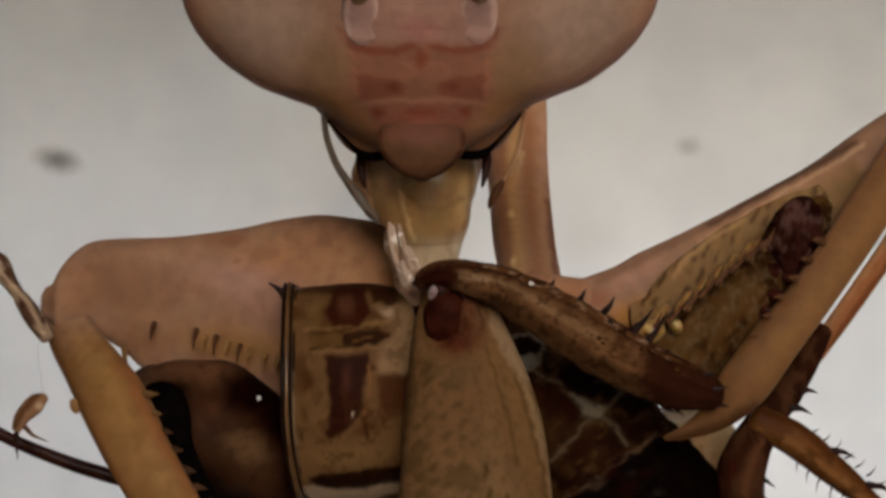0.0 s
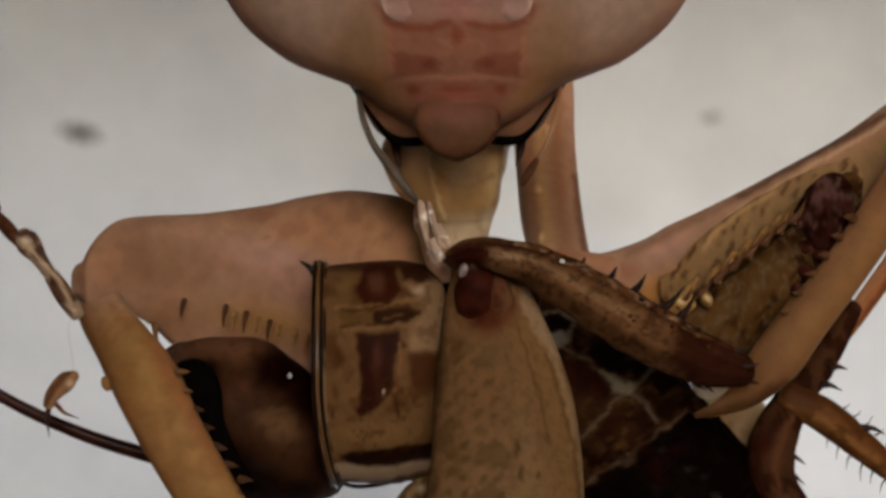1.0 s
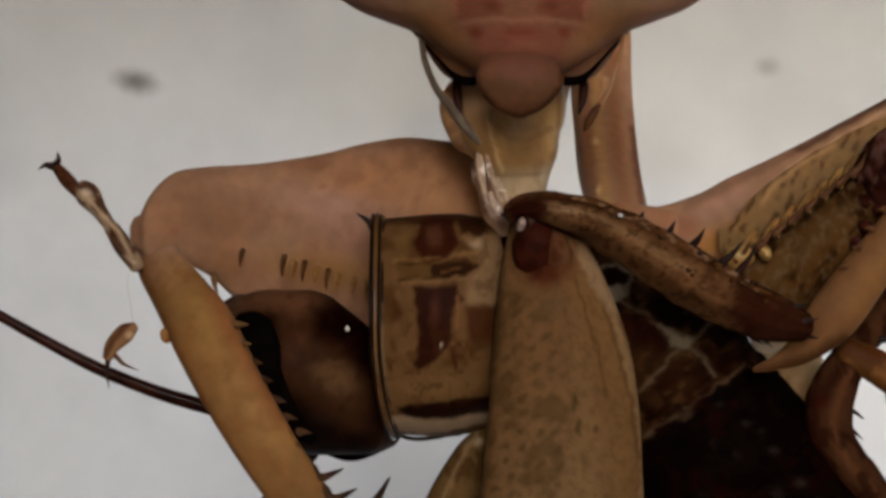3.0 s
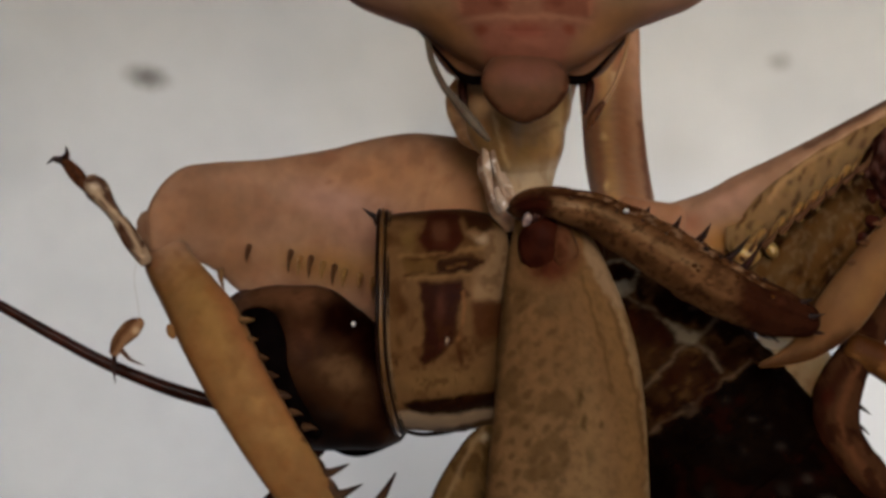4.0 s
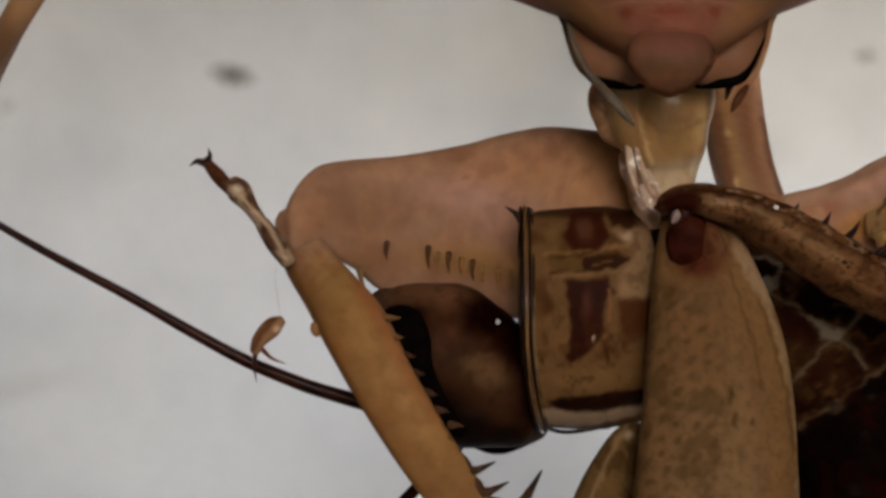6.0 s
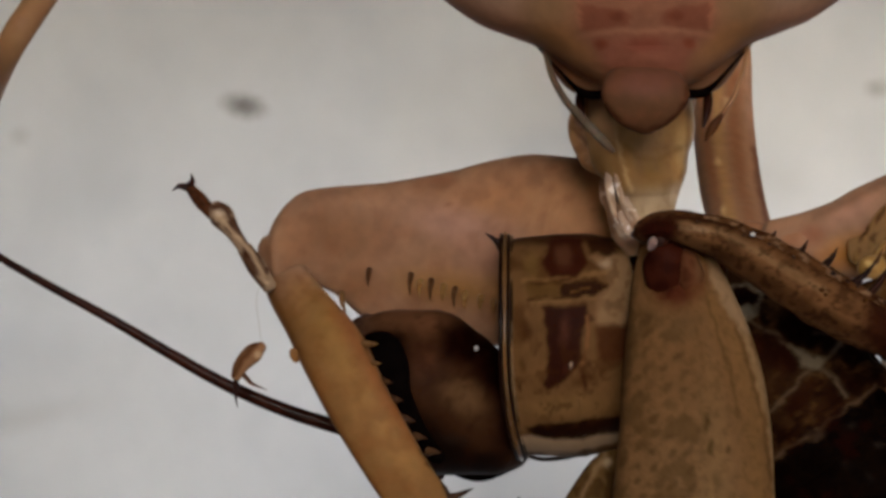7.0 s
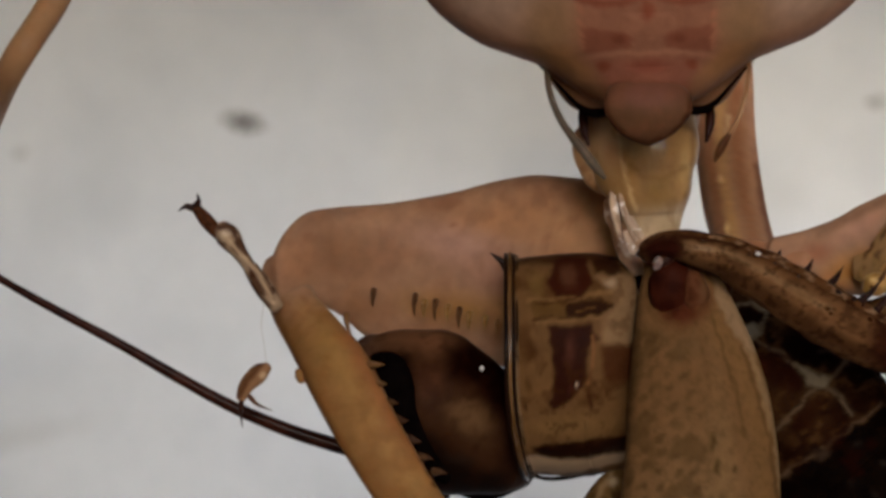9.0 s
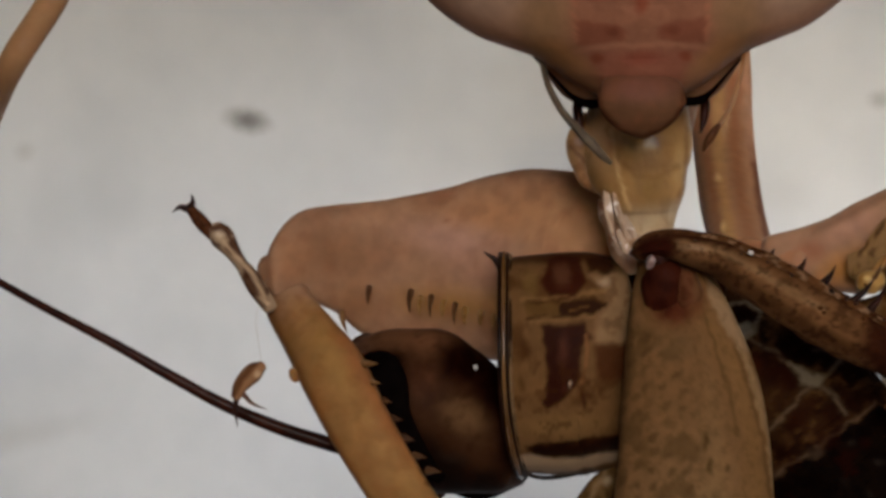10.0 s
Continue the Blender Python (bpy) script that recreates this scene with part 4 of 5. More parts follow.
painted("membrane", loft([(872, 262, -0.3, 14), (886, 296, -0.5, 24), (902, 330, -0.8, 30), (916, 362, -1.0, 28), (922, 392, -1.0, 14)], n=50, ring=40, lump=0.3, flat=0.4), C_WET, cricket, (138, 108, 84), [(flecks(14, 4, 0.46, 0.6, 60, 2.5), (112, 80, 58), 0.7), (flecks(12, 9, 0.6, 0.7, 60, 2.5), (190, 168, 150), 0.7), (spot(916, 372, 22, 22, 0, 0.9), (72, 46, 34), 0.8)], "pinkish torn membrane beside the leg joint", seed=21)
part("thorax", loft([(890, 470, 0.2, 96), (980, 440, 0.3, 108), (1060, 450, 0.4, 100)], n=16, ring=24, lump=0.1, cap=0.2), M_THORAX, cricket, "dark brown thorax")
part("joint", ball(936, 354, -2.15, 22, 18, 0.2, 10, 0.3), M_WETDARK, cricket, "glossy dark joint")
part("joint", ball(966, 362, -2.3, 17, 24, 0.2, 30, 0.35), M_WETDARK, cricket)
# grey bead added where the wet joint would show a highlight
part("joint", ball(950, 372, -2.42, 9, 12, 0.1, 20, 0.4), M_GREYSHEEN, cricket, "small grey bead standing in for a wet highlight")
HIND = [(958, 345, -1.6, 34), (984, 400, -1.9, 68), (1004, 500, -2.1, 100), (1018, 600, -2.2, 122), (1024, 700, -2.2, 133), (1022, 800, -2.2, 141), (1018, 900, -2.2, 146), (1005, 1050, -2.1, 130), (980, 1200, -1.9, 80)]
FACE_SIDE = patch([(905, 480), (990, 500), (1030, 600), (1036, 760), (1034, 1200), (860, 1200), (880, 760)], 30)
hind = painted("hind_femur", carve(loft(HIND, n=170, ring=220, flat=0.5), HIND, ((0.12, 0.06, 0.015), (0.34, 0.14, -0.04), (0.58, 0.06, 0.025), (0.78, 0.12, -0.02), (-0.7, 0.08, 0.015))), C_DULL, cricket, (94, 69, 44), [
    (spot(1060, 800, 40, 340, -3, 0.9), (104, 80, 52), 0.75), (spot(1010, 880, 170, 330, 0, 0.9), (106, 83, 56), 0.7), (stroke([(1060, 470), (1100, 560), (1130, 680), (1140, 900)], 40, 50), (97, 72, 43), 0.7), (dashes((36, 23), 13, 6.5, -42, 4, FACE_SIDE, 0.85), (60, 43, 26), 0.65), (flecks(26, 7, 0.5, 0.66, -40, 2.0, FACE_SIDE), (70, 52, 32), 0.6),
    (stroke([(915, 340), (908, 540), (890, 670), (870, 800), (860, 900)], 12, 14), (62, 44, 26), 0.5), (stroke([(1046, 474), (1064, 530), (1086, 600), (1100, 680)], 5, 6), (64, 46, 26), 0.6), (stroke([(1105, 511), (1137, 608), (1157, 692), (1166, 783), (1168, 880)], 13, 10), (124, 100, 70), 0.75),
    (stroke([(1096, 520), (1126, 612), (1146, 700), (1154, 790)], 6, 6), (66, 46, 26), 0.5), (spot(1042, 690, 7, 24, 8, 0.8), (54, 40, 20), 0.8), (spot(1050, 732, 8, 26, -6, 0.8), (56, 42, 20), 0.8), (spot(1081, 735, 6, 10, 0, 0.8), (52, 36, 18), 0.8), (spot(1060, 790, 12, 30, 0, 0.9), (66, 50, 28), 0.5),
    (spot(1000, 520, 60, 40, 0, 0.9), (84, 64, 42), 0.6), (spot(990, 440, 66, 62, 0, 0.6), (66, 34, 22), 0.95), (spot(1026, 440, 30, 44, 0, 0.8), (84, 54, 34), 0.7), (spot(978, 440, 30, 44, 0, 0.9), (44, 18, 12), 0.8), (spot(948, 400, 20, 30, 0, 0.9), (36, 16, 10), 0.8),
    (patch([(1046, 388), (1074, 398), (1108, 470), (1124, 530), (1106, 530), (1084, 500), (1056, 450)], 12), (126, 102, 76), 0.85), (flecks(9, 9, 0.55, 0.7), (74, 55, 32), 0.35)], "broad beige hind femur with fine brown flecks", seed=14, gain=0.78, wobble=6)
painted("joint", ball(972, 416, -2.27, 40, 52, 0.22, 6, 0.1, seg=48), C_GLOSS, hind, (56, 28, 19), [(spot(990, 470, 24, 22, 0, 0.9), (70, 34, 22), 0.8), (spot(950, 400, 20, 20, 0, 0.9), (26, 10, 7), 0.8), (flecks(16, 2, 0.5, 0.65), (34, 14, 9), 0.6)], "reddish brown rounded joint", gain=0.6)
# whitish spot at the lobe's top is a painted highlight
painted("joint", ball(1012, 424, -2.28, 28, 44, 0.2, -6, 0.15, seg=40), C_GLOSS, hind, (86, 54, 36), [(spot(1004, 378, 8, 14, 0, 0.9), (150, 124, 110), 0.9), (flecks(14, 4, 0.5, 0.65), (60, 32, 20), 0.7), (spot(1030, 420, 14, 40, 0, 0.9), (94, 68, 46), 0.8), (spot(1012, 460, 26, 20, 0, 0.9), (62, 30, 19), 0.7)], "tan lobed joint", gain=0.6)
painted("middle_femur", loft([(884, 745, -0.6, 18), (862, 790, -0.7, 36), (832, 880, -0.7, 56), (800, 1000, -0.7, 60)], n=60, ring=50), C_DULL, cricket, (92, 70, 42), [(flecks(16, 3, 0.48, 0.62, 60, 2), (62, 44, 24), 0.8), (spot(872, 760, 16, 14, 0, 0.8), (160, 140, 112), 0.7), (stroke([(868, 745), (836, 800), (806, 870)], 8, 8), (130, 106, 76), 0.6)], "mottled tan middle femur", gain=0.75)
SHIN = [(930, 352, -2.2, 20), (965, 340, -2.4, 24), (1050, 356, -2.5, 36), (1120, 390, -2.4, 45), (1200, 438, -2.3, 52), (1290, 492, -2.1, 52), (1380, 534, -1.9, 46), (1450, 556, -1.7, 28)]
# two small pale ovals along the upper side paint in highlights
c_leg = painted("foreleg", carve(loft(SHIN, n=170, ring=110, lump=0.12), SHIN, ((-0.1, 0.14, 0.03), (0.35, 0.25, -0.04), (-0.75, 0.12, 0.03)), False), C_ROUGH, cricket, (84, 59, 38), [
    (stroke([(980, 326), (1060, 330), (1140, 362), (1220, 402), (1300, 450), (1390, 500)], 18, 16), (50, 30, 18), 0.8), (stroke([(1000, 342), (1070, 352), (1150, 398), (1250, 458)], 13, 12), (108, 84, 58), 0.8), (stroke([(1060, 385), (1130, 426), (1210, 484), (1300, 530)], 26, 26), (58, 38, 23), 0.8),
    (flecks(22, 5, 0.48, 0.66, 30, 1.4), (56, 37, 23), 0.6), (patch([(1330, 470), (1480, 520), (1480, 620), (1360, 590), (1310, 540)], 40), (40, 20, 13), 0.92), (spot(1400, 520, 40, 12, 25, 0.9), (58, 34, 24), 0.6), (spot(960, 348, 52, 36, 0, 0.6), (40, 16, 12), 0.95), (stroke([(1000, 328), (1050, 330), (1096, 344)], 8, 8), (40, 22, 13), 0.8),
    (spot(1030, 348, 30, 8, 6, 0.8), (128, 104, 80), 0.7), (spot(1120, 352, 12, 8, 10, 0.8), (104, 80, 60), 0.7), (spot(1200, 430, 40, 12, 32, 0.9), (98, 74, 48), 0.7), (flecks(8, 9, 0.58, 0.66), (36, 20, 12), 0.6)], "brown mottled spiny leg with a dark red end", seed=15, gain=0.8)
for a, b in (((1205, 394, -2.4), (1222, 366, -2.5)), ((1250, 414, -2.4), (1274, 380, -2.5)), ((1300, 446, -2.3), (1344, 400, -2.4)), ((1330, 462, -2.2), (1366, 408, -2.3)), ((1155, 368, -2.4), (1166, 350, -2.5)), ((1440, 545, -1.9), (1476, 540, -2.0)), ((1446, 566, -1.8), (1476, 576, -1.8)), ((1420, 520, -1.9), (1456, 514, -2.0))):
    spine(c_leg, a, b, 8, M_DARKLEG, 0.05)
for a, b in (((1330, 552, -0.6), (1362, 594, -0.7)), ((1346, 560, -0.6), (1380, 588, -0.7)), ((1372, 566, -0.6), (1394, 592, -0.7))):
    spine(c_leg, a, b, 6, M_DARKLEG, 0.1)
# pale bead set on the leg in place of a highlight
part("leg_glint", ball(1125, 357, -2.72, 5, 3.5, 0.03, 20, 0.3, seg=10), M_GLINT, c_leg, "tiny pale bead in place of a highlight")
painted("ridge", loft([(975, 326, -2.5, 6), (1060, 332, -2.62, 7), (1130, 354, -2.6, 8), (1210, 396, -2.55, 8), (1300, 450, -2.35, 8), (1390, 502, -2.1, 7)], n=90, ring=14, lump=0.4), C_ROUGH, c_leg, (66, 44, 27), [(flecks(14, 2, 0.48, 0.6), (34, 18, 11), 0.8), (flecks(10, 6, 0.58, 0.66), (112, 88, 66), 0.7)])
rng = random.Random(7)
for k in range(22):
    f = rng.random()
    u, v = 1000 + 430 * f, 342 + 210 * f ** 1.15
    side = rng.uniform(-0.75, 0.75) if k > 14 else -0.62 + rng.uniform(-0.08, 0.08)
    w = 24 + 28 * min(1, f * 2)
    d = -2.52 + 0.75 * f ** 1.6 - 0.8 * w * UNIT * math.sqrt(1 - side * side) * 0.95
    r = rng.uniform(3.0, 5.5)
    part("tubercle", ball(u - side * w * 0.5, v + side * w * 0.87, d, r, r * 0.8, 0.04, 20, 0.3, seg=8), M_DARKLEG if k < 15 else M_CLEGRIDGE, c_leg)
trap_leg = painted("middle_leg", loft([(1320, 500, -0.4, 50), (1400, 478, -0.4, 70), (1476, 424, -0.4, 68), (1535, 366, -0.45, 58), (1584, 294, -0.6, 54), (1622, 245, -0.5, 42), (1645, 215, -0.4, 20)], n=100, ring=60, lump=0.14), C_ROUGH, cricket, (92, 64, 34), [
    (flecks(26, 4, 0.48, 0.6, -40, 1.6), (46, 26, 14), 0.8), (stroke([(1390, 470), (1460, 410), (1530, 340)], 22, 24), (102, 78, 48), 0.7), (stroke([(1430, 500), (1490, 440), (1550, 370)], 5, 5), (40, 22, 12), 0.7), (spot(1590, 280, 80, 70, -30, 0.5), (38, 18, 14), 0.95), (flecks(9, 8, 0.58, 0.66), (122, 98, 70), 0.5)], "mottled brown leg with dark swollen knee", seed=16, gain=0.42)
KNEE_MARKS = [(flecks(18, 3, 0.46, 0.58), (24, 10, 8), 0.8), (flecks(12, 7, 0.58, 0.66), (76, 56, 50), 0.6)]
painted("knee", ball(1588, 280, -0.62, 54, 74, 0.55, 30, 0.35, seg=56), C_ROUGH, trap_leg, (46, 26, 21), KNEE_MARKS, "dark maroon swollen knee", seed=17)
for k, (u, v) in enumerate([(1560, 330), (1580, 250), (1612, 300), (1602, 236), (1552, 290), (1624, 262), (1590, 350), (1560, 382), (1540, 410)]):
    painted("knee_bump", ball(u, v, -0.95 + 0.003 * abs(u - 1590), 15, 17, 0.14, 20 * k, 0.4, seg=16), C_ROUGH, trap_leg, (48, 25, 20), KNEE_MARKS, seed=k)
abd = [(1040, 420, 0.6, 70), (1100, 505, 0.5, 112), (1165, 600, 0.4, 148), (1235, 703, 0.4, 170), (1370, 880, 0.4, 184), (1520, 1080, 0.5, 178), (1660, 1260, 0.6, 110)]
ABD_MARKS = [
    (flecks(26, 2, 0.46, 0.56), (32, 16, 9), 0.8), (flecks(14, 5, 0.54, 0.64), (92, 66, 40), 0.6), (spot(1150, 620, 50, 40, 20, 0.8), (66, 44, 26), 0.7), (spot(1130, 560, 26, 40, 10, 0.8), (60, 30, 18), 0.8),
    (patch([(1190, 490), (1250, 510), (1262, 545), (1230, 560), (1180, 530)], 14), (28, 13, 8), 0.9), (patch([(1150, 520), (1190, 545), (1210, 590), (1180, 610), (1140, 580)], 14), (42, 20, 12), 0.8), (patch([(1270, 590), (1320, 600), (1300, 640), (1270, 660), (1240, 640)], 16), (32, 15, 9), 0.85),
    (patch([(1180, 640), (1215, 610), (1245, 620), (1220, 660), (1190, 680)], 12), (46, 24, 13), 0.8), (spot(1185, 690, 26, 16, -40, 0.8), (58, 38, 22), 0.7),
    (patch([(1096, 452), (1142, 456), (1130, 484), (1100, 482)], 8), (30, 12, 8), 0.9), (patch([(1097, 482), (1122, 482), (1134, 494), (1112, 515), (1100, 506)], 7), (160, 148, 128), 0.9), (stroke([(1091, 450), (1120, 448), (1144, 458), (1146, 472), (1134, 492), (1114, 512)], 6, 6), (140, 124, 102), 0.7), (patch([(1192, 548), (1216, 558), (1257, 580), (1244, 594), (1216, 590)], 10), (140, 126, 104), 0.75), (stroke([(1117, 507), (1167, 532), (1196, 556)], 6, 7), (122, 102, 82), 0.65), (stroke([(1254, 580), (1274, 558), (1290, 540)], 7, 7), (122, 104, 84), 0.6),
    (stroke([(1158, 674), (1190, 635), (1228, 598)], 6, 7), (116, 96, 74), 0.6), (stroke([(1250, 594), (1276, 616), (1296, 640)], 7, 8), (116, 98, 78), 0.6), (stroke([(1236, 530), (1270, 536), (1286, 552)], 6, 7), (90, 72, 58), 0.6),
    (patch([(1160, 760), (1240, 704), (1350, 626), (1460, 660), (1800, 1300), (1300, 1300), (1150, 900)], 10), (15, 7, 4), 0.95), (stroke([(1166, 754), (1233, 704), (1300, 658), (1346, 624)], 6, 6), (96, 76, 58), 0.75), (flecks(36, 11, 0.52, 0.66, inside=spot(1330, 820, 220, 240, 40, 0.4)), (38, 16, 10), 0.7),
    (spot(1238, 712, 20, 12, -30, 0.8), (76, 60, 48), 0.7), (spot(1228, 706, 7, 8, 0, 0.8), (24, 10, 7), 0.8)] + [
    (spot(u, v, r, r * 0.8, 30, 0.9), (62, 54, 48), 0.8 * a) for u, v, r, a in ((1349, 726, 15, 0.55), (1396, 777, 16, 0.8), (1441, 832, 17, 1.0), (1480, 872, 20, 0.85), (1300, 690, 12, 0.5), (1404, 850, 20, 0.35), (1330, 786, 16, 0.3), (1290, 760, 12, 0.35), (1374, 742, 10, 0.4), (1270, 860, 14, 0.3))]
whole = spline([r + (0.85,) for r in abd], 48)
cuts = [0, 8, 13, 17, 21, 25, 29, 34, 39, 43, 48]
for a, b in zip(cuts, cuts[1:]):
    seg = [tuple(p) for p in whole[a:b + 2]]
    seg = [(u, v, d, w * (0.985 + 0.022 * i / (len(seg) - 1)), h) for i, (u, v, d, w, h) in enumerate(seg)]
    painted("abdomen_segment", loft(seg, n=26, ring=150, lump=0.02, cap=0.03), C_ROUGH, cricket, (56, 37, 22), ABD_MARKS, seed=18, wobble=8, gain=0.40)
painted("wing", loft([(1400, 560, 0.9, 30), (1428, 640, 1.0, 62), (1440, 720, 1.0, 74), (1450, 800, 1.0, 60)], n=60, ring=40, flat=0.08), C_WAXY, cricket, (172, 152, 122), [(stroke([(1420, 640), (1426, 690), (1444, 730)], 4, 5), (110, 84, 54), 0.7), (flecks(30, 3, 0.5, 0.7), (150, 128, 98), 0.6), (stroke([(1380, 650), (1430, 700), (1460, 760)], 3, 4), (130, 106, 76), 0.5)], "thin beige translucent wing", gain=0.62)
painted("wing_shred", loft([(1350, 566, -0.3, 2), (1362, 584, -0.4, 6), (1384, 596, -0.4, 7), (1414, 592, -0.4, 2)], n=24, ring=16, flat=0.15, lump=0.8), C_WET, cricket, (156, 136, 112), [(flecks(10, 2, 0.5, 0.62), (150, 122, 100), 0.6)], "pale torn shred of wing")
c_tib = painted("hind_tibia", loft([(1640, 440, 0.6, 20), (1585, 540, 0.4, 26), (1532, 610, 0.0, 33), (1498, 680, -0.3, 42), (1494, 740, -0.4, 41), (1524, 800, -0.4, 39), (1586, 870, -0.4, 33), (1680, 990, -0.3, 24)], n=110, ring=60, lump=0.12), C_ROUGH, cricket, (82, 54, 36), [
    (stroke([(1508, 640), (1470, 700), (1464, 750), (1494, 812), (1560, 880)], 20, 20), (52, 25, 16), 0.8), (stroke([(1530, 640), (1504, 700), (1500, 750), (1530, 800), (1600, 880)], 12, 12), (116, 74, 48), 0.7), (flecks(14, 3, 0.5, 0.62, 70, 2.4), (50, 26, 17), 0.8), (spot(1480, 690, 16, 30, 0, 0.8), (70, 30, 20), 0.6)], "reddish brown spiny hind tibia", seed=19, gain=0.36)
for a, b in (((1600, 548, 0.2), (1632, 552, 0.1)), ((1582, 578, 0.1), (1622, 590, 0.0)), ((1558, 612, 0.0), (1606, 634, -0.1)), ((1514, 700, -0.4), (1556, 720, -0.5)), ((1510, 730, -0.4), (1554, 756, -0.5)), ((1530, 780, -0.4), (1574, 796, -0.5))):
    spine(c_tib, a, b, 7, M_DARKLEG, -0.1)
hind_tarsus = painted("tarsus", loft([(1522, 600, -0.2, 26), (1590, 634, -0.2, 31), (1660, 690, -0.1, 27), (1730, 750, 0, 18), (1790, 800, 0, 10)], n=70, ring=40, lump=0.06), C_WAXY, cricket, (118, 76, 38), [
    (stroke([(1530, 584), (1600, 612), (1680, 680), (1760, 756)], 16, 16), (84, 48, 24), 0.8), (stroke([(1530, 612), (1600, 648), (1670, 704), (1740, 764)], 12, 12), (150, 106, 60), 0.7), (flecks(14, 5, 0.5, 0.62, 38, 2.4), (80, 46, 22), 0.7)], "tan spiny hind foot", seed=20, gain=0.42)
for k in range(9):
    u, v = 1600 + k * 20, 666 + k * 15.5
    spine(hind_tarsus, (u, v, -0.2), (u - 6 - k % 3 * 3, v + 26 + k % 4 * 4, -0.3), 2.2, M_DARKLEG, 0.1, "bristle")
    spine(hind_tarsus, (u + 20, v - 44, -0.2), (u + 36, v - 54 - k % 3 * 4, -0.3), 2.0, M_DARKLEG, 0.1, "bristle")
for a, b in (((1655, 655, -0.2), (1700, 668, -0.3)), ((1720, 715, -0.1), (1772, 735, -0.2)), ((1552, 640, -0.2), (1590, 668, -0.3))):
    spine(hind_tarsus, a, b, 7, M_DARKLEG, -0.1)
FOOT_MARKS = [(flecks(14, 3, 0.46, 0.54, 60, 1.5), (54, 34, 24), 0.9), (spot(232, 388, 14, 10, 50, 0.7), (50, 30, 20), 0.9), (spot(198, 340, 9, 16, -40, 0.7), (44, 26, 18), 0.9), (spot(182, 316, 12, 10, 0, 0.8), (166, 148, 128), 0.8), (stroke([(268, 440), (240, 384), (180, 322)], 7, 6), (170, 146, 118), 0.55), (stroke([(150, 322), (200, 364), (236, 420), (262, 446)], 6, 6), (52, 30, 18), 0.8)]
foot = painted("foot", loft([(274, 448, 0.2, 13), (250, 412, 0.2, 17), (228, 378, 0.2, 14)], n=30, ring=20), C_GLOSS, cricket, (112, 94, 76), FOOT_MARKS, "slender pale and brown segmented foot with two claws", wobble=2)
painted("foot_segment", loft([(230, 382, 0.2, 11), (208, 350, 0.2, 14), (188, 322, 0.2, 22), (174, 306, 0.2, 16)], n=34, ring=20), C_GLOSS, foot, (112, 94, 76), FOOT_MARKS, wobble=2)
painted("foot_segment", loft([(172, 318, 0.2, 11), (150, 294, 0.2, 13), (130, 270, 0.2, 9)], n=20, ring=16), C_GLOSS, foot, (64, 40, 26), [(flecks(10, 4, 0.5, 0.6), (38, 22, 14), 0.8)])
spine(foot, (128, 270, 0.2), (132, 244, 0.1), 7.5, M_DARKLEG, 0.2, "claw")
spine(foot, (126, 270, 0.2), (98, 276, 0.1), 7.5, M_DARKLEG, 0.2, "claw")

# ---- torn-off foot hanging on a silk thread ----
crumb = tagged(new("torn_leg_piece"), "tiny torn brown leg piece hanging on a thin thread", "debris")
painted("stub", loft([(216, 612, 0.3, 9), (226, 590, 0.3, 14), (248, 568, 0.3, 17), (264, 556, 0.3, 9)], n=36, ring=24), C_GLOSS, crumb, (110, 82, 58), [(stroke([(214, 606), (226, 580), (250, 552)], 12, 8), (62, 38, 22), 0.85), (spot(256, 572, 12, 10, 0, 0.8), (158, 132, 104), 0.8)], wobble=2)
spine(crumb, (226, 604, 0.3), (272, 634, 0.2), 5, M_FOOT2, 0.1, "hook")
spine(crumb, (217, 614, 0.3), (219, 666, 0.3), 5, M_DARKLEG, 0.05, "hook")
part("thread", loft([(262, 556, 0.3, 0.8), (258, 520, 0.25, 0.8), (252, 480, 0.1, 0.8), (258, 446, 0.2, 0.8)], n=14, ring=6), M_THREAD, crumb)


# ---- movement ----
def motions():
    u1 = UNIT * MM
    # the head sinks, lifts and nods a little as it feeds: seconds, right, down, degrees of nod and roll
    nape = at(FACE_U, 20, FACE_D)
    walk(head, [(t, pose(a * u1, 0, -b * u1) @ Matrix.Translation(nape) @ pose(0, 0, 0, n, r, 0) @ Matrix.Translation(-nape)) for t, a, b, n, r in HEAD])
    # the upper lip slides over the food: seconds, down
    walk(labrum, [(t, Matrix.Translation(MOUTH) @ pose(0, 0, -b * u1)) for t, b in LIP])
    # the mandibles open and close: seconds, share open
    for s in (-1, 1):
        pivot = Matrix.Translation(at(FACE_U + s * 198, 40, -2.0))
        walk(JAW[s], [(t, pivot @ pose(0, 0, 0, 0, -s * 21 * o, 0)) for t, o in BITE])
    # the long antenna sinks and the near femur lifts a little: seconds, degrees
    base = Matrix.Translation(at(470, 720, 1.4))
    walk(feeler, [(t, base @ pose(0, 0, 0, 0, -a, 0)) for t, a in FEELER])
    knee = Matrix.Translation(at(300, 400, 1.2))
    walk(femur_a, [(t, knee @ pose(0, 0, 0, 0, -a, 0)) for t, a in LIFT])
    walk(femur_b, [(t, pose(0, 0, -a * u1)) for t, a in RISE])
    # the loose foot shifts with the tibia that it hangs on: seconds, right, down
    walk(foot, [(t, pose(a * u1, 0, -b * u1)) for t, a, b in SHIFT])
    for s in (-1, 1):
        p = PALP[s].location.copy()
        walk(PALP[s], [(t, Matrix.Translation(p) @ pose(0, 0, 0, 0, a * (1 if s < 0 else -0.6), 0)) for t, a in SWAY])


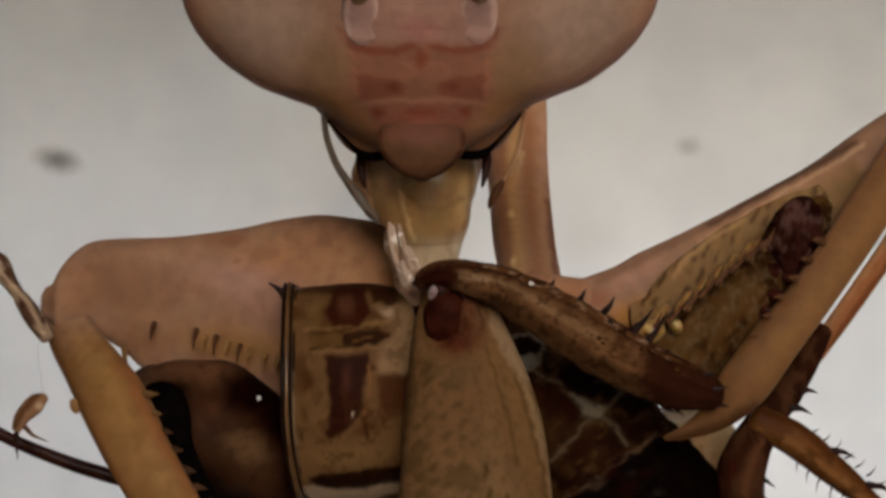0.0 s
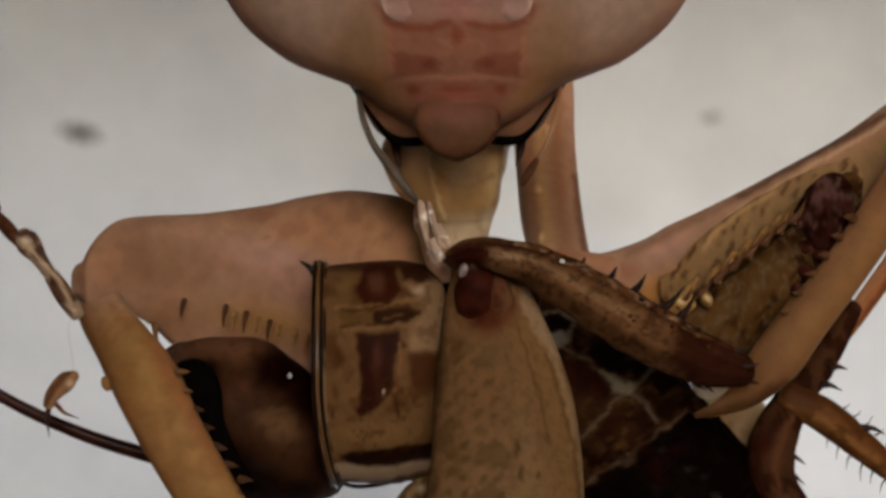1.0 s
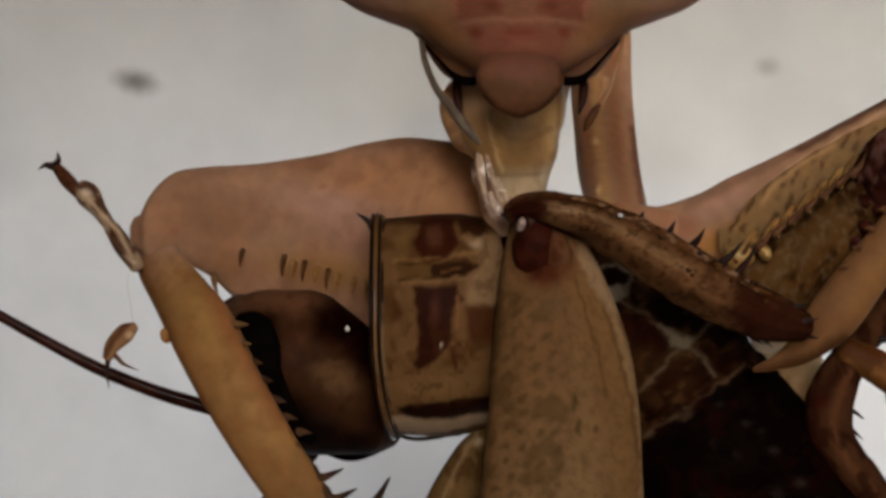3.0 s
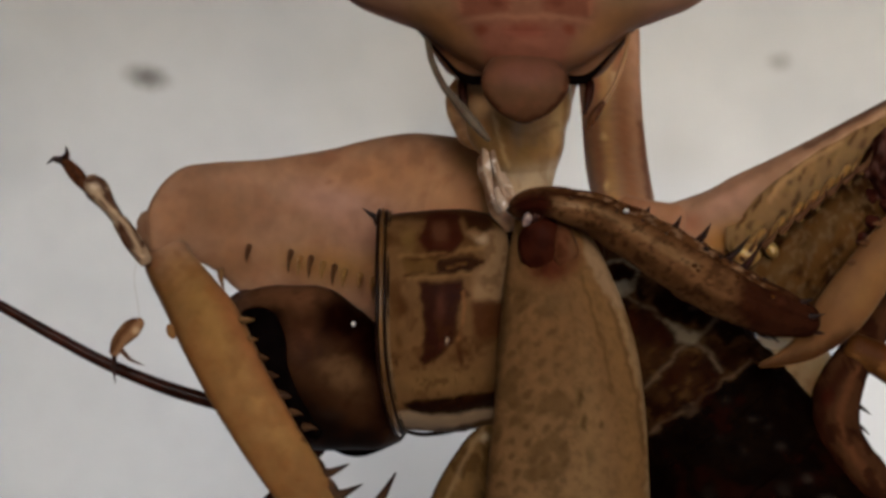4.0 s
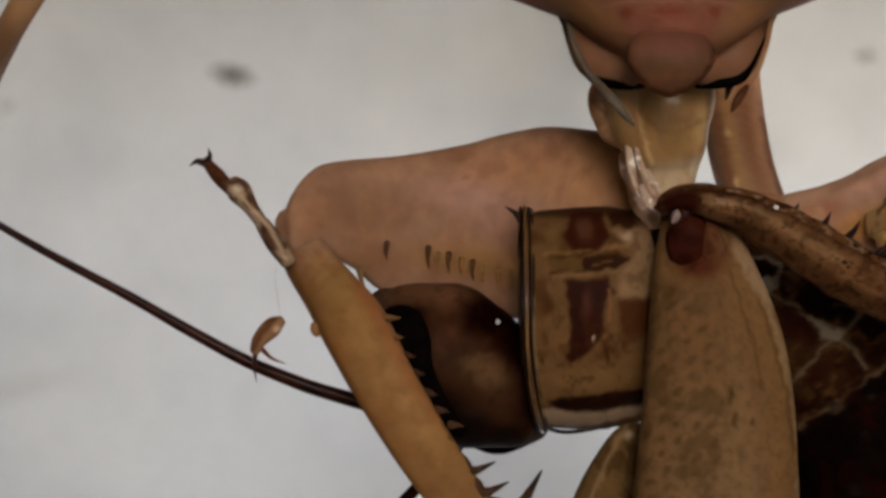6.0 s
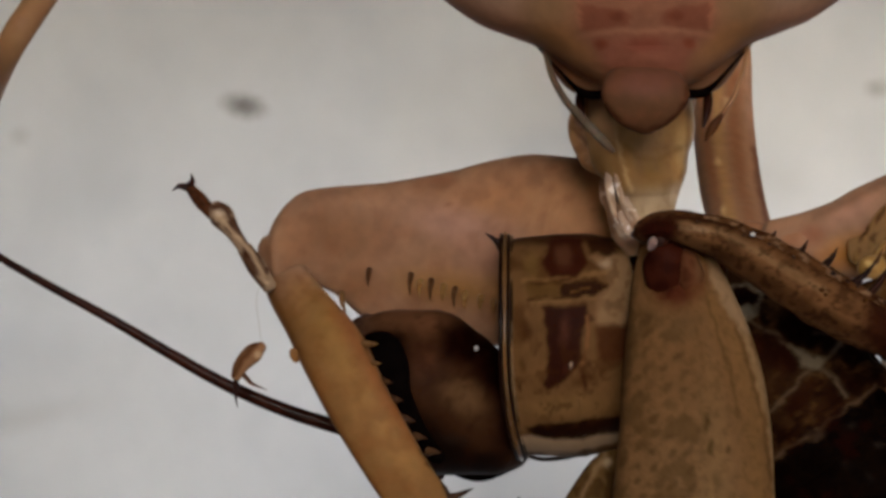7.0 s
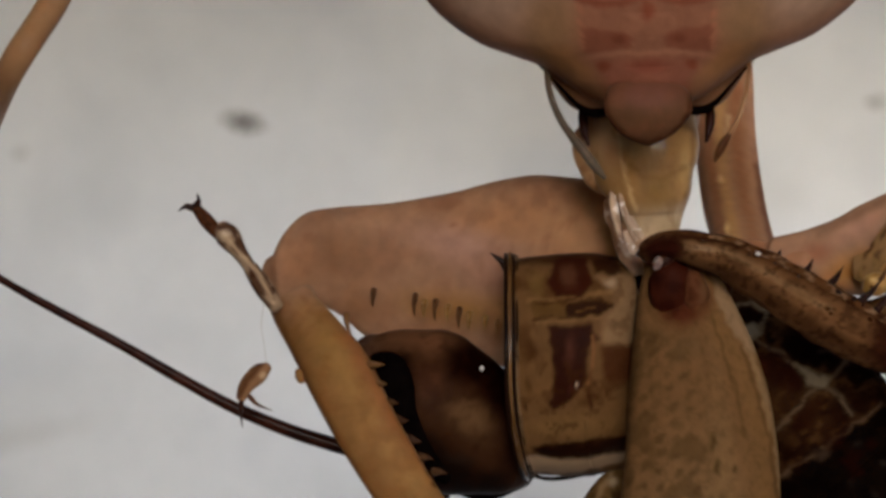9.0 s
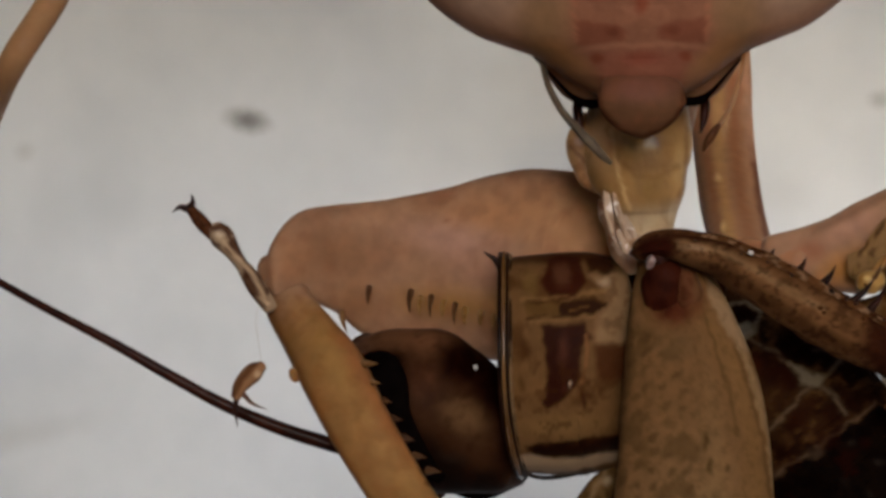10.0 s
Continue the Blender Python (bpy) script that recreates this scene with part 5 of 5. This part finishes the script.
HEAD = [(0, -13, 3, 7, -0.8), (0.5, -9, -2, 7, -0.4), (1, -5, 4, 6, -0.4), (2.0, 3, 1, 4, 0), (2.5, 2, -1, 4, 0), (3.0, 2, -7, 3, 0), (3.2, 2, -7, 3, 0), (4.5, 0, 0, 0, 0), (5.5, -5, -14, -1, 0), (6.2, -6, -21, 0, 0), (7.5, -10, -17, 3, -0.8), (8, -8, -24, 4, -0.9), (8.5, -9, -14, 5, -0.9), (9, -12, -21, 5, -1), (9.5, -11, -26, 6, -1), (10, -10, -34, 6, -1)]
FEELER = [(0, 0.4), (1, 0.7), (2.0, 1.5), (2.5, 1.4), (3.2, 1.1), (4.5, 0.8), (5.5, 0.9), (6.2, 0.1), (7.5, 0.0), (8.5, -0.2), (9, 0.3), (10, 0.6)]
RISE = [(0, 5), (0.5, 0), (1, -2), (2, -4), (3.2, -2), (4.5, 2), (5.5, -13), (7.5, -21), (10, -24)]
LIFT = [(0, -1.0), (1.0, -0.7), (2.0, 0.2), (3.2, 0.6), (4.5, 0.5), (6.0, 1.4), (7.5, 1.3), (8.5, 0.8), (10, 2.2)]
LIP = [(0, -28), (0.3, -16), (0.6, -26), (0.9, -24), (1.2, -24), (1.5, -10), (1.8, -13), (2.2, -4), (2.5, -8), (3.2, 0), (4.5, 12), (4.75, 10), (5.0, 4), (5.5, 6), (6.0, -6), (6.2, 4), (7.5, 4), (8.5, -7), (9.3, -12), (10, -9)]
BITE = [(0, 0), (0.15, 0.3), (0.3, 1), (0.42, 0.3), (0.55, 0), (0.75, 0.15), (0.9, 0.9), (1.05, 0), (1.35, 0.1), (1.5, 1), (1.65, 0.5), (1.75, 0), (1.95, 0), (2.15, 1), (2.35, 0), (3.0, 0), (3.6, 0), (3.8, 0.9), (4.0, 0), (4.5, 0), (4.6, 0.4),
        (4.75, 1), (4.9, 0), (5.7, 0), (5.85, 0.1), (6.0, 0.8), (6.1, 0), (6.6, 0), (6.8, 0.9), (7.0, 0), (7.3, 0.1), (7.5, 0.9), (7.65, 0), (8.2, 0), (8.45, 0.6), (8.6, 0), (9.05, 0), (9.2, 0.4), (9.32, 1), (9.42, 0.8), (9.52, 0), (10, 0)]
SWAY = [(0, 0), (0.6, 2), (1.2, -2), (2.2, 2), (3, -2), (4.3, -4), (4.6, 2), (4.9, -6), (5.5, -6), (6.2, -4), (7.3, -7), (8.2, 1), (8.6, -4), (9.2, 1), (9.6, -4), (10, -6)]
SHIFT = [(0, -6, 4), (2.0, -6, 4), (3.2, -4, 3), (4.5, 0, 0), (5.5, 0, 6), (6.2, 3, 6), (7.5, 3, 2), (8.5, 5, 0), (9, 6, 3), (10, 5, 6)]
motions()
